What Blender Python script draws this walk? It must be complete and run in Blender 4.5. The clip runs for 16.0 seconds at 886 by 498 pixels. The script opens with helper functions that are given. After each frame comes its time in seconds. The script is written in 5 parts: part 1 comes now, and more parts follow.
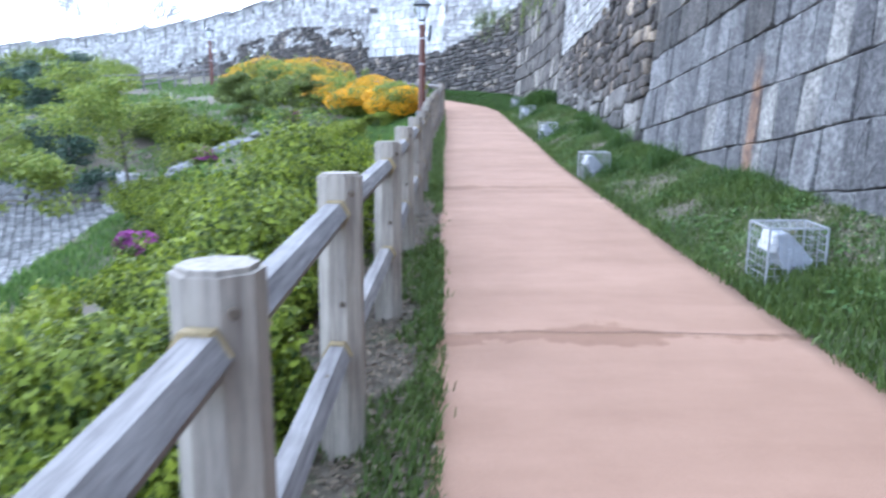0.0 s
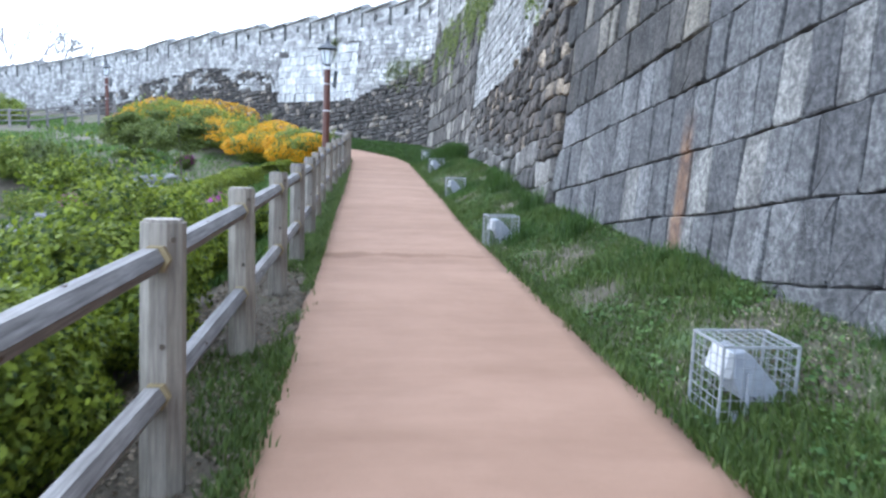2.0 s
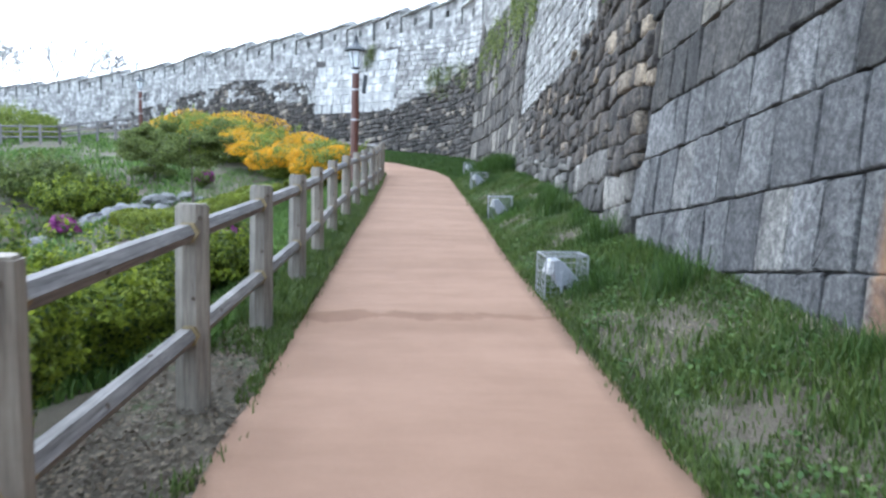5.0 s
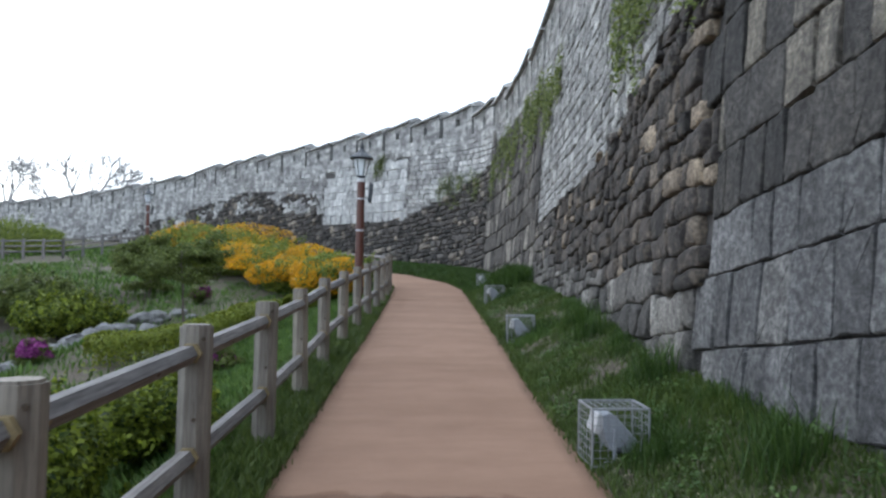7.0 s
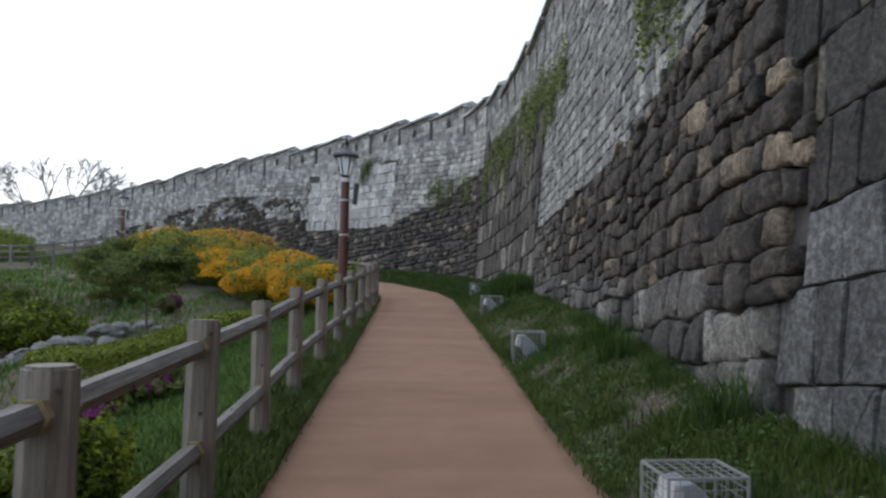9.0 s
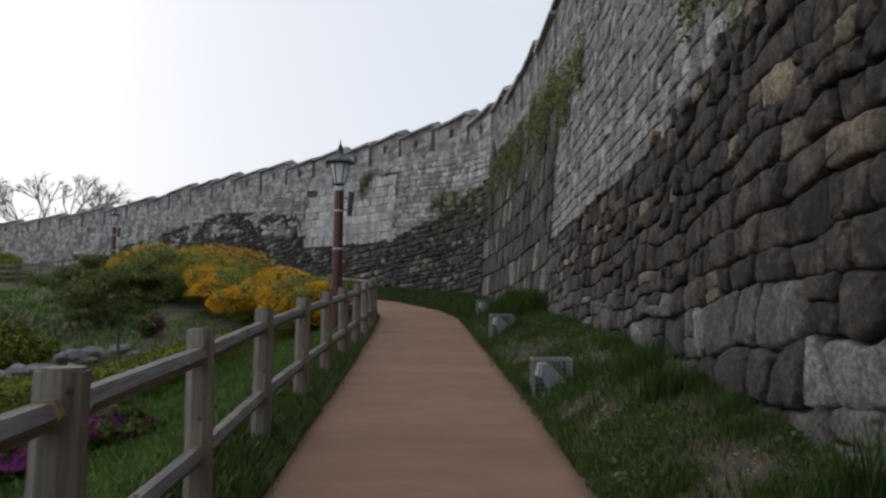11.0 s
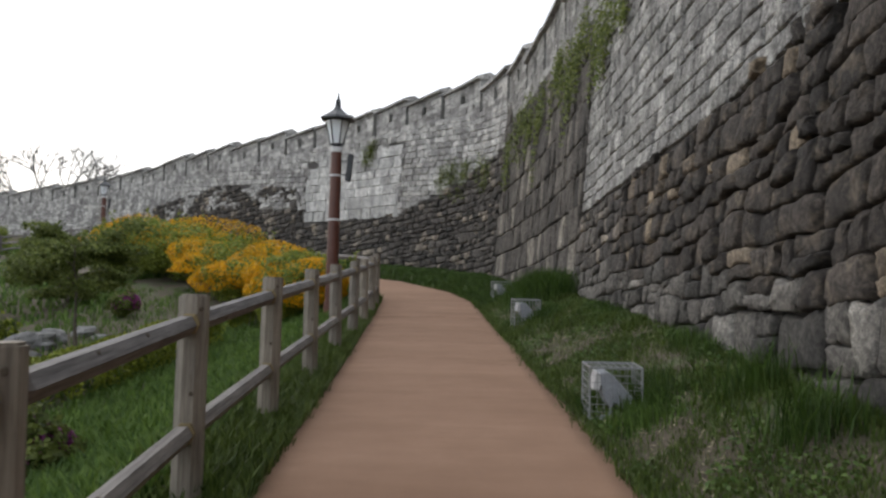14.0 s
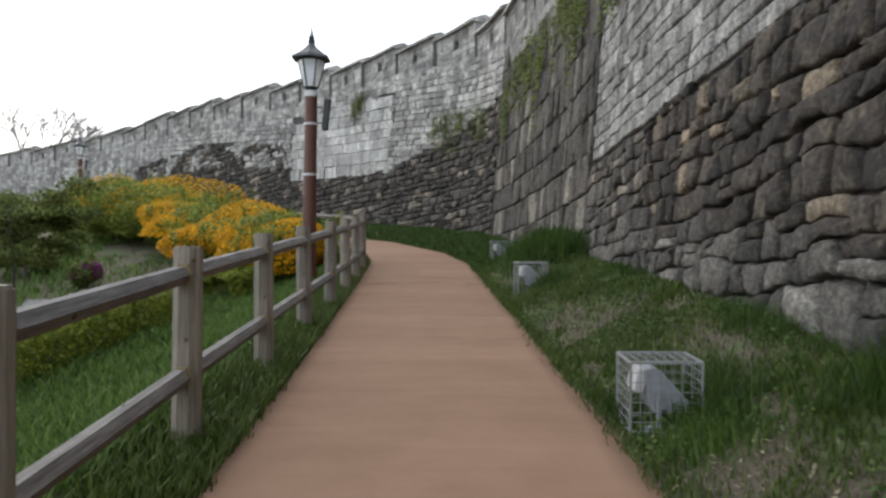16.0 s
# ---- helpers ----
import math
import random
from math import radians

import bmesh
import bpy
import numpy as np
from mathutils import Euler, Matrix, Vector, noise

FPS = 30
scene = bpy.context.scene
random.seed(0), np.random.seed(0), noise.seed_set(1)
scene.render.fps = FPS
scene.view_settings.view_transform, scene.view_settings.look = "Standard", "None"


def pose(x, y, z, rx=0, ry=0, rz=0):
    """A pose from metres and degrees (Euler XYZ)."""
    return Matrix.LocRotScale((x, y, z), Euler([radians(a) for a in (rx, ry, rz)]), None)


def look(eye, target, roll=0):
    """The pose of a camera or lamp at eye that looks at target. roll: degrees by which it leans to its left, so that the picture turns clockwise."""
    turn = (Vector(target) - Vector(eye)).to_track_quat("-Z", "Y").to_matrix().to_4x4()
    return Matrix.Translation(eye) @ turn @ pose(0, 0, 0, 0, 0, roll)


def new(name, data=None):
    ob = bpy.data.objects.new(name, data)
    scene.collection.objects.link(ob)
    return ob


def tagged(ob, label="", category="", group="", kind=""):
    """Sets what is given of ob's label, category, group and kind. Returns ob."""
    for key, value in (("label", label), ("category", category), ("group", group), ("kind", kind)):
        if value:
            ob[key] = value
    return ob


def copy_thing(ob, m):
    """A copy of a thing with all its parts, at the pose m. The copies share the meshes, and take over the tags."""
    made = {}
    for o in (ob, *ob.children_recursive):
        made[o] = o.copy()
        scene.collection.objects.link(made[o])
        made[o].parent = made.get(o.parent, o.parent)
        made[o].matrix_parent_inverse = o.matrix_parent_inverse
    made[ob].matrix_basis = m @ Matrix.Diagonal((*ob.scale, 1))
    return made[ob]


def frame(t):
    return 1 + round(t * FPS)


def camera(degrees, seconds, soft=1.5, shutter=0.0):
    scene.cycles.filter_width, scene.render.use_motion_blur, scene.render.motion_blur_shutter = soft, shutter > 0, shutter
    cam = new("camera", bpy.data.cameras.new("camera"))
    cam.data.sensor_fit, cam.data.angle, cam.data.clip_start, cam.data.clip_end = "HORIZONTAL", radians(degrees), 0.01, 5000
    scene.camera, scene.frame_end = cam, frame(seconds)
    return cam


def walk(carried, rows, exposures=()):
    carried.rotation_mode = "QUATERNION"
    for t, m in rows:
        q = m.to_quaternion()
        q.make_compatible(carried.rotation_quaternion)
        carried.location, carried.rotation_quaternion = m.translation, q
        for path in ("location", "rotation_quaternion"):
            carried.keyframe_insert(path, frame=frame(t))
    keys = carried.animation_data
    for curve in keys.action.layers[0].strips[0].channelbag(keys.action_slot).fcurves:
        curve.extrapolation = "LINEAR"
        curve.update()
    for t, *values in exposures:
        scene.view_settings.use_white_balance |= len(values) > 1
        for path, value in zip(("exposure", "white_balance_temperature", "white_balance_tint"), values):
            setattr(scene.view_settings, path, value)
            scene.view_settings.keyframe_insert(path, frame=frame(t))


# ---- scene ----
cam = camera(62.4, 16.0, soft=2.5, shutter=0.5)
EXPOSURES = [(0, 1.52, 5000, 11), (1.5, 1.28, 5150, 9), (3, 1.2, 5300, 8), (5.5, 1.18, 5400, 6), (7, 0.22, 5650, 7), (9, -0.38, 5900, 9), (9.7, -0.58, 6100, 10),
             (11.8, -1.03, 6350, 11), (13, -0.55, 6500, 11), (14, -0.23, 6500, 10), (16, 0.03, 6350, 8)]
PATH = [
    (0, (0.026, -0.047, 1.556), (0.021, 1.92, 1.193), -0.1),
    (0.5, (0.142, 0.373, 1.564), (0.266, 2.344, 1.249), -0.7),
    (1, (0.292, 0.769, 1.563), (0.442, 2.746, 1.3), -0.3),
    (1.5, (0.457, 1.172, 1.598), (0.592, 3.146, 1.303), 1.0),
    (2, (0.494, 1.67, 1.645), (0.714, 3.644, 1.416), 1.8),
    (2.5, (0.595, 2.134, 1.636), (0.772, 4.115, 1.422), 1.3),
    (3, (0.666, 2.597, 1.627), (0.772, 4.578, 1.372), 1.0),
    (5.3, (0.983, 4.961, 1.745), (1.072, 6.952, 1.575), 1.2),
    (5.5, (1.01, 5.127, 1.769), (1.135, 7.122, 1.685), 0.8),
    (6, (1.014, 5.625, 1.803), (1.16, 7.619, 1.853), 2.4),
    (6.5, (0.982, 6.037, 1.808), (1.125, 8.028, 1.924), 2.5),
    (7, (1.025, 6.465, 1.856), (1.075, 8.462, 1.951), 0.6),
    (7.5, (0.992, 6.925, 1.828), (1.058, 8.922, 1.911), 1.3),
    (8, (0.94, 7.307, 1.856), (1.119, 9.295, 1.985), 2.6),
    (8.5, (0.984, 7.737, 1.883), (1.111, 9.729, 2.002), 0.6),
    (9, (0.945, 8.173, 1.874), (1.031, 10.168, 1.994), 0.8),
    (9.5, (0.908, 8.566, 1.898), (1.02, 10.557, 2.046), -0.1),
    (9.7, (0.943, 8.759, 1.913), (1.031, 10.75, 2.077), -0.3),
    (11.8, (1.013, 10.507, 1.907), (1.089, 12.498, 2.074), 0.5),
    (12, (1.019, 10.673, 1.926), (1.095, 12.669, 2.034), 0.6),
    (12.5, (1.014, 11.023, 1.923), (1.131, 13.016, 2.043), 0.4),
    (13, (1.061, 11.427, 1.961), (1.069, 13.427, 2.013), -0.1),
    (13.5, (0.975, 11.86, 1.979), (0.992, 13.859, 2.025), 0.2),
    (14, (0.933, 12.223, 1.972), (0.997, 14.219, 2.082), 1.1),
    (14.5, (0.985, 12.665, 2.0), (1.069, 14.661, 2.073), -0.2),
    (15, (0.989, 13.092, 1.998), (1.087, 15.089, 2.052), -0.3),
    (15.5, (1.002, 13.493, 1.997), (1.131, 15.489, 2.043), -0.1),
    (16, (1.072, 13.94, 2.043), (1.145, 15.939, 2.039), 0.1),
]

walk(cam, [(t, look(eye, target, roll)) for t, eye, target, roll in PATH],
     exposures=EXPOSURES)

# ---------------------------------------------------------------- light
world = bpy.data.worlds.new("sky")
scene.world = world
world.use_nodes = True
wn, wl = world.node_tree.nodes, world.node_tree.links
SUN_ELEV, SUN_AZ = 28.0, 318.0
sky = wn.new("ShaderNodeTexSky")
sky.sky_type = "NISHITA"
sky.sun_disc = False
sky.sun_elevation, sky.sun_rotation = radians(SUN_ELEV), radians(SUN_AZ)
sky.dust_density, sky.air_density, sky.ozone_density = 3.0, 1.0, 1.0
veil = wn.new("ShaderNodeMix")
veil.data_type = "RGBA"
veil.inputs[0].default_value = 0.7
wl.new(sky.outputs[0], veil.inputs[6])
veil.inputs[7].default_value = (16.5, 17.0, 17.8, 1)
wl.new(veil.outputs[2], wn["Background"].inputs[0])
wn["Background"].inputs[1].default_value = 0.115

sun = new("sun", bpy.data.lights.new("sun", "SUN"))
sun.data.energy, sun.data.angle, sun.data.color = 0.6, radians(25), (1.0, 0.95, 0.88)
az, el = radians(SUN_AZ), radians(SUN_ELEV)
sun.matrix_world = look((0, 0, 0), (-math.sin(az) * math.cos(el), -math.cos(az) * math.cos(el), -math.sin(el)))


# ---------------------------------------------------------------- materials
def material(name, rough=0.85, metal=0.0):
    m = bpy.data.materials.new(name)
    m.use_nodes = True
    b = m.node_tree.nodes["Principled BSDF"]
    b.inputs["Roughness"].default_value, b.inputs["Metallic"].default_value = rough, metal
    return m, m.node_tree.nodes, m.node_tree.links, b


def coords(n, l, scale=(1, 1, 1), kind="Object"):
    c, mp = n.new("ShaderNodeTexCoord"), n.new("ShaderNodeMapping")
    mp.inputs["Scale"].default_value = scale
    l.new(c.outputs[kind], mp.inputs[0])
    return mp.outputs[0]


def world_coords(n, l, scale=(1, 1, 1)):
    g, mp = n.new("ShaderNodeNewGeometry"), n.new("ShaderNodeMapping")
    mp.inputs["Scale"].default_value = scale
    l.new(g.outputs["Position"], mp.inputs[0])
    return mp.outputs[0]


def noise_tex(n, l, vec, scale, detail=5.0, rough=0.6):
    t = n.new("ShaderNodeTexNoise")
    t.inputs["Scale"].default_value, t.inputs["Detail"].default_value, t.inputs["Roughness"].default_value = scale, detail, rough
    l.new(vec, t.inputs["Vector"])
    return t.outputs["Fac"]


def ramp(n, l, fac, stops):
    r = n.new("ShaderNodeValToRGB")
    while len(r.color_ramp.elements) < len(stops):
        r.color_ramp.elements.new(0.5)
    for e, (p, c) in zip(r.color_ramp.elements, stops):
        e.position, e.color = p, (*c, 1) if len(c) == 3 else c
    l.new(fac, r.inputs[0])
    return r.outputs[0]


def mixed(n, l, fac, a, b, mode="MIX"):
    x = n.new("ShaderNodeMix")
    x.data_type, x.blend_type = "RGBA", mode
    for sock, v in ((x.inputs[0], fac), (x.inputs[6], a), (x.inputs[7], b)):
        if isinstance(v, (int, float)):
            sock.default_value = v
        elif isinstance(v, tuple):
            sock.default_value = (*v, 1)
        else:
            l.new(v, sock)
    return x.outputs[2]


def bumped(n, l, b, fac, strength=0.4, distance=0.02):
    x = n.new("ShaderNodeBump")
    x.inputs["Strength"].default_value, x.inputs["Distance"].default_value = strength, distance
    l.new(fac, x.inputs["Height"])
    l.new(x.outputs[0], b.inputs["Normal"])


def stone_material(name, dark, mid, light, soot, soot_amount, pick="object", grain=60, stain=None, lichen=0.0):
    """Weathered granite: a tone of its own for each stone, grain, and soot in large patches."""
    m, n, l, b = material(name, 0.9)
    vec = world_coords(n, l)
    if pick == "object":
        one = n.new("ShaderNodeObjectInfo").outputs["Random"]
    else:
        one = n.new("ShaderNodeNewGeometry").outputs["Random Per Island"]
    tone = ramp(n, l, one, [(0, dark), (0.55, mid), (0.86, tuple(v * 1.4 for v in mid)), (0.97, light)])
    fine = noise_tex(n, l, vec, grain, 4, 0.7)
    blot = noise_tex(n, l, vec, 5.0, 6, 0.65)
    big = noise_tex(n, l, vec, 0.5, 4, 0.6)
    col = mixed(n, l, 0.55, tone, ramp(n, l, fine, [(0.36, (0.5, 0.5, 0.5)), (0.64, (1.2, 1.2, 1.2))]), "MULTIPLY")
    mott = noise_tex(n, l, vec, 19.0, 5, 0.75)
    run = noise_tex(n, l, world_coords(n, l, (1.6, 1.6, 0.5)), 1.5, 5, 0.65)
    col = mixed(n, l, 0.7, col, ramp(n, l, blot, [(0.34, (0.5, 0.49, 0.48)), (0.58, (1.08, 1.08, 1.08))]), "MULTIPLY")
    col = mixed(n, l, 0.75, col, ramp(n, l, mott, [(0.41, (0.42, 0.41, 0.41)), (0.52, (1.0, 1.0, 1.0)), (0.61, (1.7, 1.67, 1.6))]), "MULTIPLY")
    col = mixed(n, l, 0.55, col, ramp(n, l, run, [(0.4, (0.45, 0.44, 0.45)), (0.55, (1.1, 1.1, 1.08))]), "MULTIPLY")
    fac = ramp(n, l, big, [(0.5 - soot_amount * 0.3, (1, 1, 1)), (0.72 - soot_amount * 0.3, (0, 0, 0))])
    sm = n.new("ShaderNodeMath")
    sm.operation = "MULTIPLY"
    sm.inputs[1].default_value = soot_amount
    l.new(fac, sm.inputs[0])
    col = mixed(n, l, sm.outputs[0], col, mixed(n, l, 1.0, col, soot, "MULTIPLY"))
    if lichen:
        # pale crusts in ragged patches of a hand's breadth
        crust = noise_tex(n, l, vec, 4.3, 8, 0.72)
        spot = ramp(n, l, crust, [(0.52, (0, 0, 0)), (0.62, (lichen, lichen, lichen))])
        col = mixed(n, l, spot, col, mixed(n, l, 1.0, light, ramp(n, l, mott, [(0.35, (0.35, 0.35, 0.35)), (0.6, (0.9, 0.9, 0.9))]), "MULTIPLY"))
    if stain:
        # a rusty streak down the face below an old drain
        y0, z0, z1 = stain
        sep = n.new("ShaderNodeSeparateXYZ")
        l.new(n.new("ShaderNodeNewGeometry").outputs["Position"], sep.inputs[0])
        wob = noise_tex(n, l, vec, 3.0, 5, 0.7)

        def math_node(op, a, b_=0.0):
            x = n.new("ShaderNodeMath")
            x.operation, x.use_clamp = op, False
            for sock, v in zip(x.inputs, (a, b_)):
                if isinstance(v, float):
                    sock.default_value = v
                else:
                    l.new(v, sock)
            return x.outputs[0]

        off = math_node("ABSOLUTE", math_node("SUBTRACT", math_node("ADD", sep.outputs[1], math_node("MULTIPLY", wob, 0.12)), y0 + 0.06))
        across = ramp(n, l, math_node("MULTIPLY", off, 3.4), [(0.25, (1, 1, 1)), (0.6, (0, 0, 0))])
        high = ramp(n, l, math_node("DIVIDE", math_node("SUBTRACT", sep.outputs[2], z0), z1 - z0), [(0.7, (1, 1, 1)), (1.0, (0, 0, 0))])
        fac2 = math_node("MULTIPLY", math_node("MULTIPLY", across, high), 0.85)
        col = mixed(n, l, fac2, col, ramp(n, l, blot, [(0.4, (0.1, 0.055, 0.035)), (0.6, (0.23, 0.125, 0.06))]))
    l.new(col, b.inputs["Base Color"])
    h = n.new("ShaderNodeMath")
    h.operation = "ADD"
    l.new(mott, h.inputs[0])
    l.new(fine, h.inputs[1])
    bumped(n, l, b, h.outputs[0], 0.7, 0.03)
    return m


BLOCK = stone_material("granite_block", (0.098, 0.098, 0.102), (0.142, 0.142, 0.143), (0.25, 0.243, 0.225), (0.5, 0.5, 0.53), 0.7, stain=(8.64, 0.7, 2.3))
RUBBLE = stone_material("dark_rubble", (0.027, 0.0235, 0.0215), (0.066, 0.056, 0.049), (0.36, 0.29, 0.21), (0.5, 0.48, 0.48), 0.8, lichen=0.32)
# the same rubble for distant stones, paler: haze put into the colour
RUBBLE_HAZED = stone_material("dark_rubble_hazed", (0.045, 0.042, 0.04), (0.11, 0.1, 0.092), (0.38, 0.33, 0.27), (0.6, 0.58, 0.58), 0.6, "island", lichen=0.3)
BLOCK_OLD = stone_material("weathered_block", (0.03, 0.029, 0.028), (0.063, 0.059, 0.055), (0.21, 0.19, 0.155), (0.6, 0.59, 0.58), 0.6, lichen=0.25)
FOOTING = stone_material("footing_stone", (0.07, 0.067, 0.062), (0.135, 0.127, 0.117), (0.34, 0.325, 0.3), (0.6, 0.59, 0.57), 0.5)
SLATE = stone_material("narrow_block", (0.055, 0.05, 0.047), (0.115, 0.104, 0.093), (0.36, 0.33, 0.285), (0.55, 0.54, 0.53), 0.6, lichen=0.25)
PALE = stone_material("pale_ashlar", (0.27, 0.268, 0.262), (0.375, 0.372, 0.362), (0.52, 0.515, 0.5), (0.7, 0.7, 0.69), 0.4, "island")
PATCH = stone_material("new_ashlar", (0.52, 0.52, 0.51), (0.57, 0.57, 0.56), (0.62, 0.62, 0.61), (0.85, 0.85, 0.85), 0.2, "island")
# finer, lighter stone of the far wall, with haze put into its colour too
GREY = stone_material("grey_ashlar", (0.33, 0.325, 0.32), (0.5, 0.495, 0.485), (0.6, 0.59, 0.57), (0.5, 0.49, 0.47), 0.7, "island")
SETT = stone_material("grey_sett", (0.14, 0.14, 0.14), (0.2, 0.2, 0.196), (0.28, 0.275, 0.268), (0.7, 0.7, 0.7), 0.4, "island")
CAPSTONE = stone_material("cap_stone", (0.38, 0.375, 0.37), (0.46, 0.455, 0.445), (0.55, 0.54, 0.53), (0.6, 0.6, 0.58), 0.5)


def plain_rock(name, a, bcol, scale=6.0, rough=0.9, bump=0.4):
    m, n, l, b = material(name, rough)
    vec = world_coords(n, l)
    f1, f2 = noise_tex(n, l, vec, scale, 7, 0.65), noise_tex(n, l, vec, scale * 9, 4, 0.7)
    col = ramp(n, l, f1, [(0.3, a), (0.7, bcol)])
    col = mixed(n, l, 0.4, col, ramp(n, l, f2, [(0.3, (0.5, 0.5, 0.5)), (0.7, (1, 1, 1))]), "MULTIPLY")
    l.new(col, b.inputs["Base Color"])
    bumped(n, l, b, f2, bump, 0.015)
    return m


MORTAR = plain_rock("mortar", (0.05, 0.047, 0.044), (0.11, 0.1, 0.095))
MORTAR_PALE = plain_rock("pale_mortar", (0.2, 0.2, 0.195), (0.3, 0.3, 0.29))
ROCK = plain_rock("garden_rock", (0.1, 0.1, 0.1), (0.27, 0.27, 0.265), 3.0)
CRACK = plain_rock("joint_dirt", (0.1, 0.06, 0.045), (0.2, 0.125, 0.09), 9.0)
STEEL_GREY = plain_rock("grey_paint", (0.3, 0.32, 0.36), (0.4, 0.42, 0.46), 3.0, 0.45, 0.05)


JOINTS = (1.9, 4.5, 11.4, 27.2)


def path_material():
    m, n, l, b = material("clay_path", 0.92)
    vec = world_coords(n, l)
    flat = world_coords(n, l, (0.35, 1.5, 1))
    band = noise_tex(n, l, flat, 0.9, 4, 0.6)
    blot = noise_tex(n, l, vec, 2.2, 6, 0.6)
    grit = noise_tex(n, l, vec, 170, 3, 0.8)
    col = ramp(n, l, band, [(0.3, (0.25, 0.145, 0.09)), (0.7, (0.34, 0.207, 0.137))])
    col = mixed(n, l, 0.35, col, ramp(n, l, blot, [(0.35, (0.72, 0.68, 0.64)), (0.6, (1, 1, 1))]), "MULTIPLY")
    col = mixed(n, l, 0.5, col, ramp(n, l, grit, [(0.3, (0.6, 0.58, 0.56)), (0.7, (1.15, 1.15, 1.15))]), "MULTIPLY")
    # damp stains along the working joints
    sep = n.new("ShaderNodeSeparateXYZ")
    l.new(n.new("ShaderNodeNewGeometry").outputs["Position"], sep.inputs[0])
    ragged = noise_tex(n, l, vec, 1.7, 6, 0.65)
    for y0 in JOINTS:
        steps = [("SUBTRACT", y0 - 0.1), ("ABSOLUTE", 0.0), ("ADD", -0.32)]
        v = sep.outputs[1]
        for op, k in steps:
            x = n.new("ShaderNodeMath")
            x.operation = op
            l.new(v, x.inputs[0])
            x.inputs[1].default_value = k
            v = x.outputs[0]
        x = n.new("ShaderNodeMath")
        x.operation = "ADD"
        l.new(v, x.inputs[0])
        l.new(ragged, x.inputs[1])
        wet = ramp(n, l, x.outputs[0], [(0.26, (0.76, 0.7, 0.64)), (0.3, (1, 1, 1))])
        col = mixed(n, l, 1.0, col, wet, "MULTIPLY")
    l.new(col, b.inputs["Base Color"])
    bumped(n, l, b, grit, 0.5, 0.006)
    return m


CLAY = path_material()


def soil_material():
    m, n, l, b = material("grassy_soil", 1.0)
    vec = world_coords(n, l)
    patch = noise_tex(n, l, vec, 1.3, 6, 0.65)
    fine = noise_tex(n, l, vec, 45, 4, 0.75)
    earth = ramp(n, l, fine, [(0.3, (0.055, 0.044, 0.031)), (0.7, (0.15, 0.125, 0.09))])
    green = ramp(n, l, fine, [(0.3, (0.045, 0.07, 0.025)), (0.7, (0.12, 0.17, 0.06))])
    col = mixed(n, l, ramp(n, l, patch, [(0.34, (0, 0, 0)), (0.48, (1, 1, 1))]), green, earth)
    l.new(col, b.inputs["Base Color"])
    bumped(n, l, b, fine, 0.8, 0.03)
    return m


SOIL = soil_material()


def wood_material(name, dark, light):
    m, n, l, b = material(name, 0.8)
    vec = coords(n, l, (18, 18, 1.3))
    grain = noise_tex(n, l, vec, 2.5, 8, 0.65)
    blot = noise_tex(n, l, coords(n, l), 4.0, 4, 0.6)
    tone = ramp(n, l, n.new("ShaderNodeObjectInfo").outputs["Random"], [(0, (0.8, 0.8, 0.8)), (1, (1.08, 1.05, 1.0))])
    col = ramp(n, l, grain, [(0.32, dark), (0.62, light)])
    col = mixed(n, l, 1.0, col, tone, "MULTIPLY")
    col = mixed(n, l, 0.55, col, ramp(n, l, blot, [(0.3, (0.55, 0.53, 0.5)), (0.6, (1, 1, 1))]), "MULTIPLY")
    l.new(col, b.inputs["Base Color"])
    bumped(n, l, b, grain, 0.35, 0.01)
    return m


POST_WOOD = wood_material("weathered_post", (0.16, 0.14, 0.12), (0.31, 0.28, 0.24))
RAIL_WOOD = wood_material("weathered_rail", (0.1, 0.093, 0.092), (0.25, 0.238, 0.235))
KNOT = plain_rock("knot", (0.05, 0.04, 0.03), (0.12, 0.09, 0.06), 20)
BRACKET = plain_rock("rusty_bracket", (0.2, 0.15, 0.07), (0.36, 0.28, 0.14), 15, 0.6)
TWIG = plain_rock("grey_twig", (0.28, 0.27, 0.26), (0.45, 0.44, 0.43), 12)
BARK = plain_rock("bark", (0.06, 0.05, 0.04), (0.16, 0.135, 0.11), 12)
BROWN_PAINT = plain_rock("brown_paint", (0.085, 0.028, 0.018), (0.12, 0.042, 0.028), 5, 0.4, 0.06)
BLACK_IRON = plain_rock("black_iron", (0.015, 0.018, 0.022), (0.035, 0.04, 0.048), 9, 0.4, 0.1)
SILVER = plain_rock("silver_band", (0.55, 0.55, 0.56), (0.72, 0.72, 0.73), 6, 0.4, 0.03)
WIRE = plain_rock("pale_wire", (0.24, 0.25, 0.26), (0.34, 0.35, 0.36), 8, 0.4, 0.03)


def glass_material():
    m, n, l, b = material("frosted_glass", 0.35)
    b.inputs["Base Color"].default_value = (0.86, 0.9, 0.94, 1)
    b.inputs["Transmission Weight"].default_value = 0.2
    return m


GLASS = glass_material()


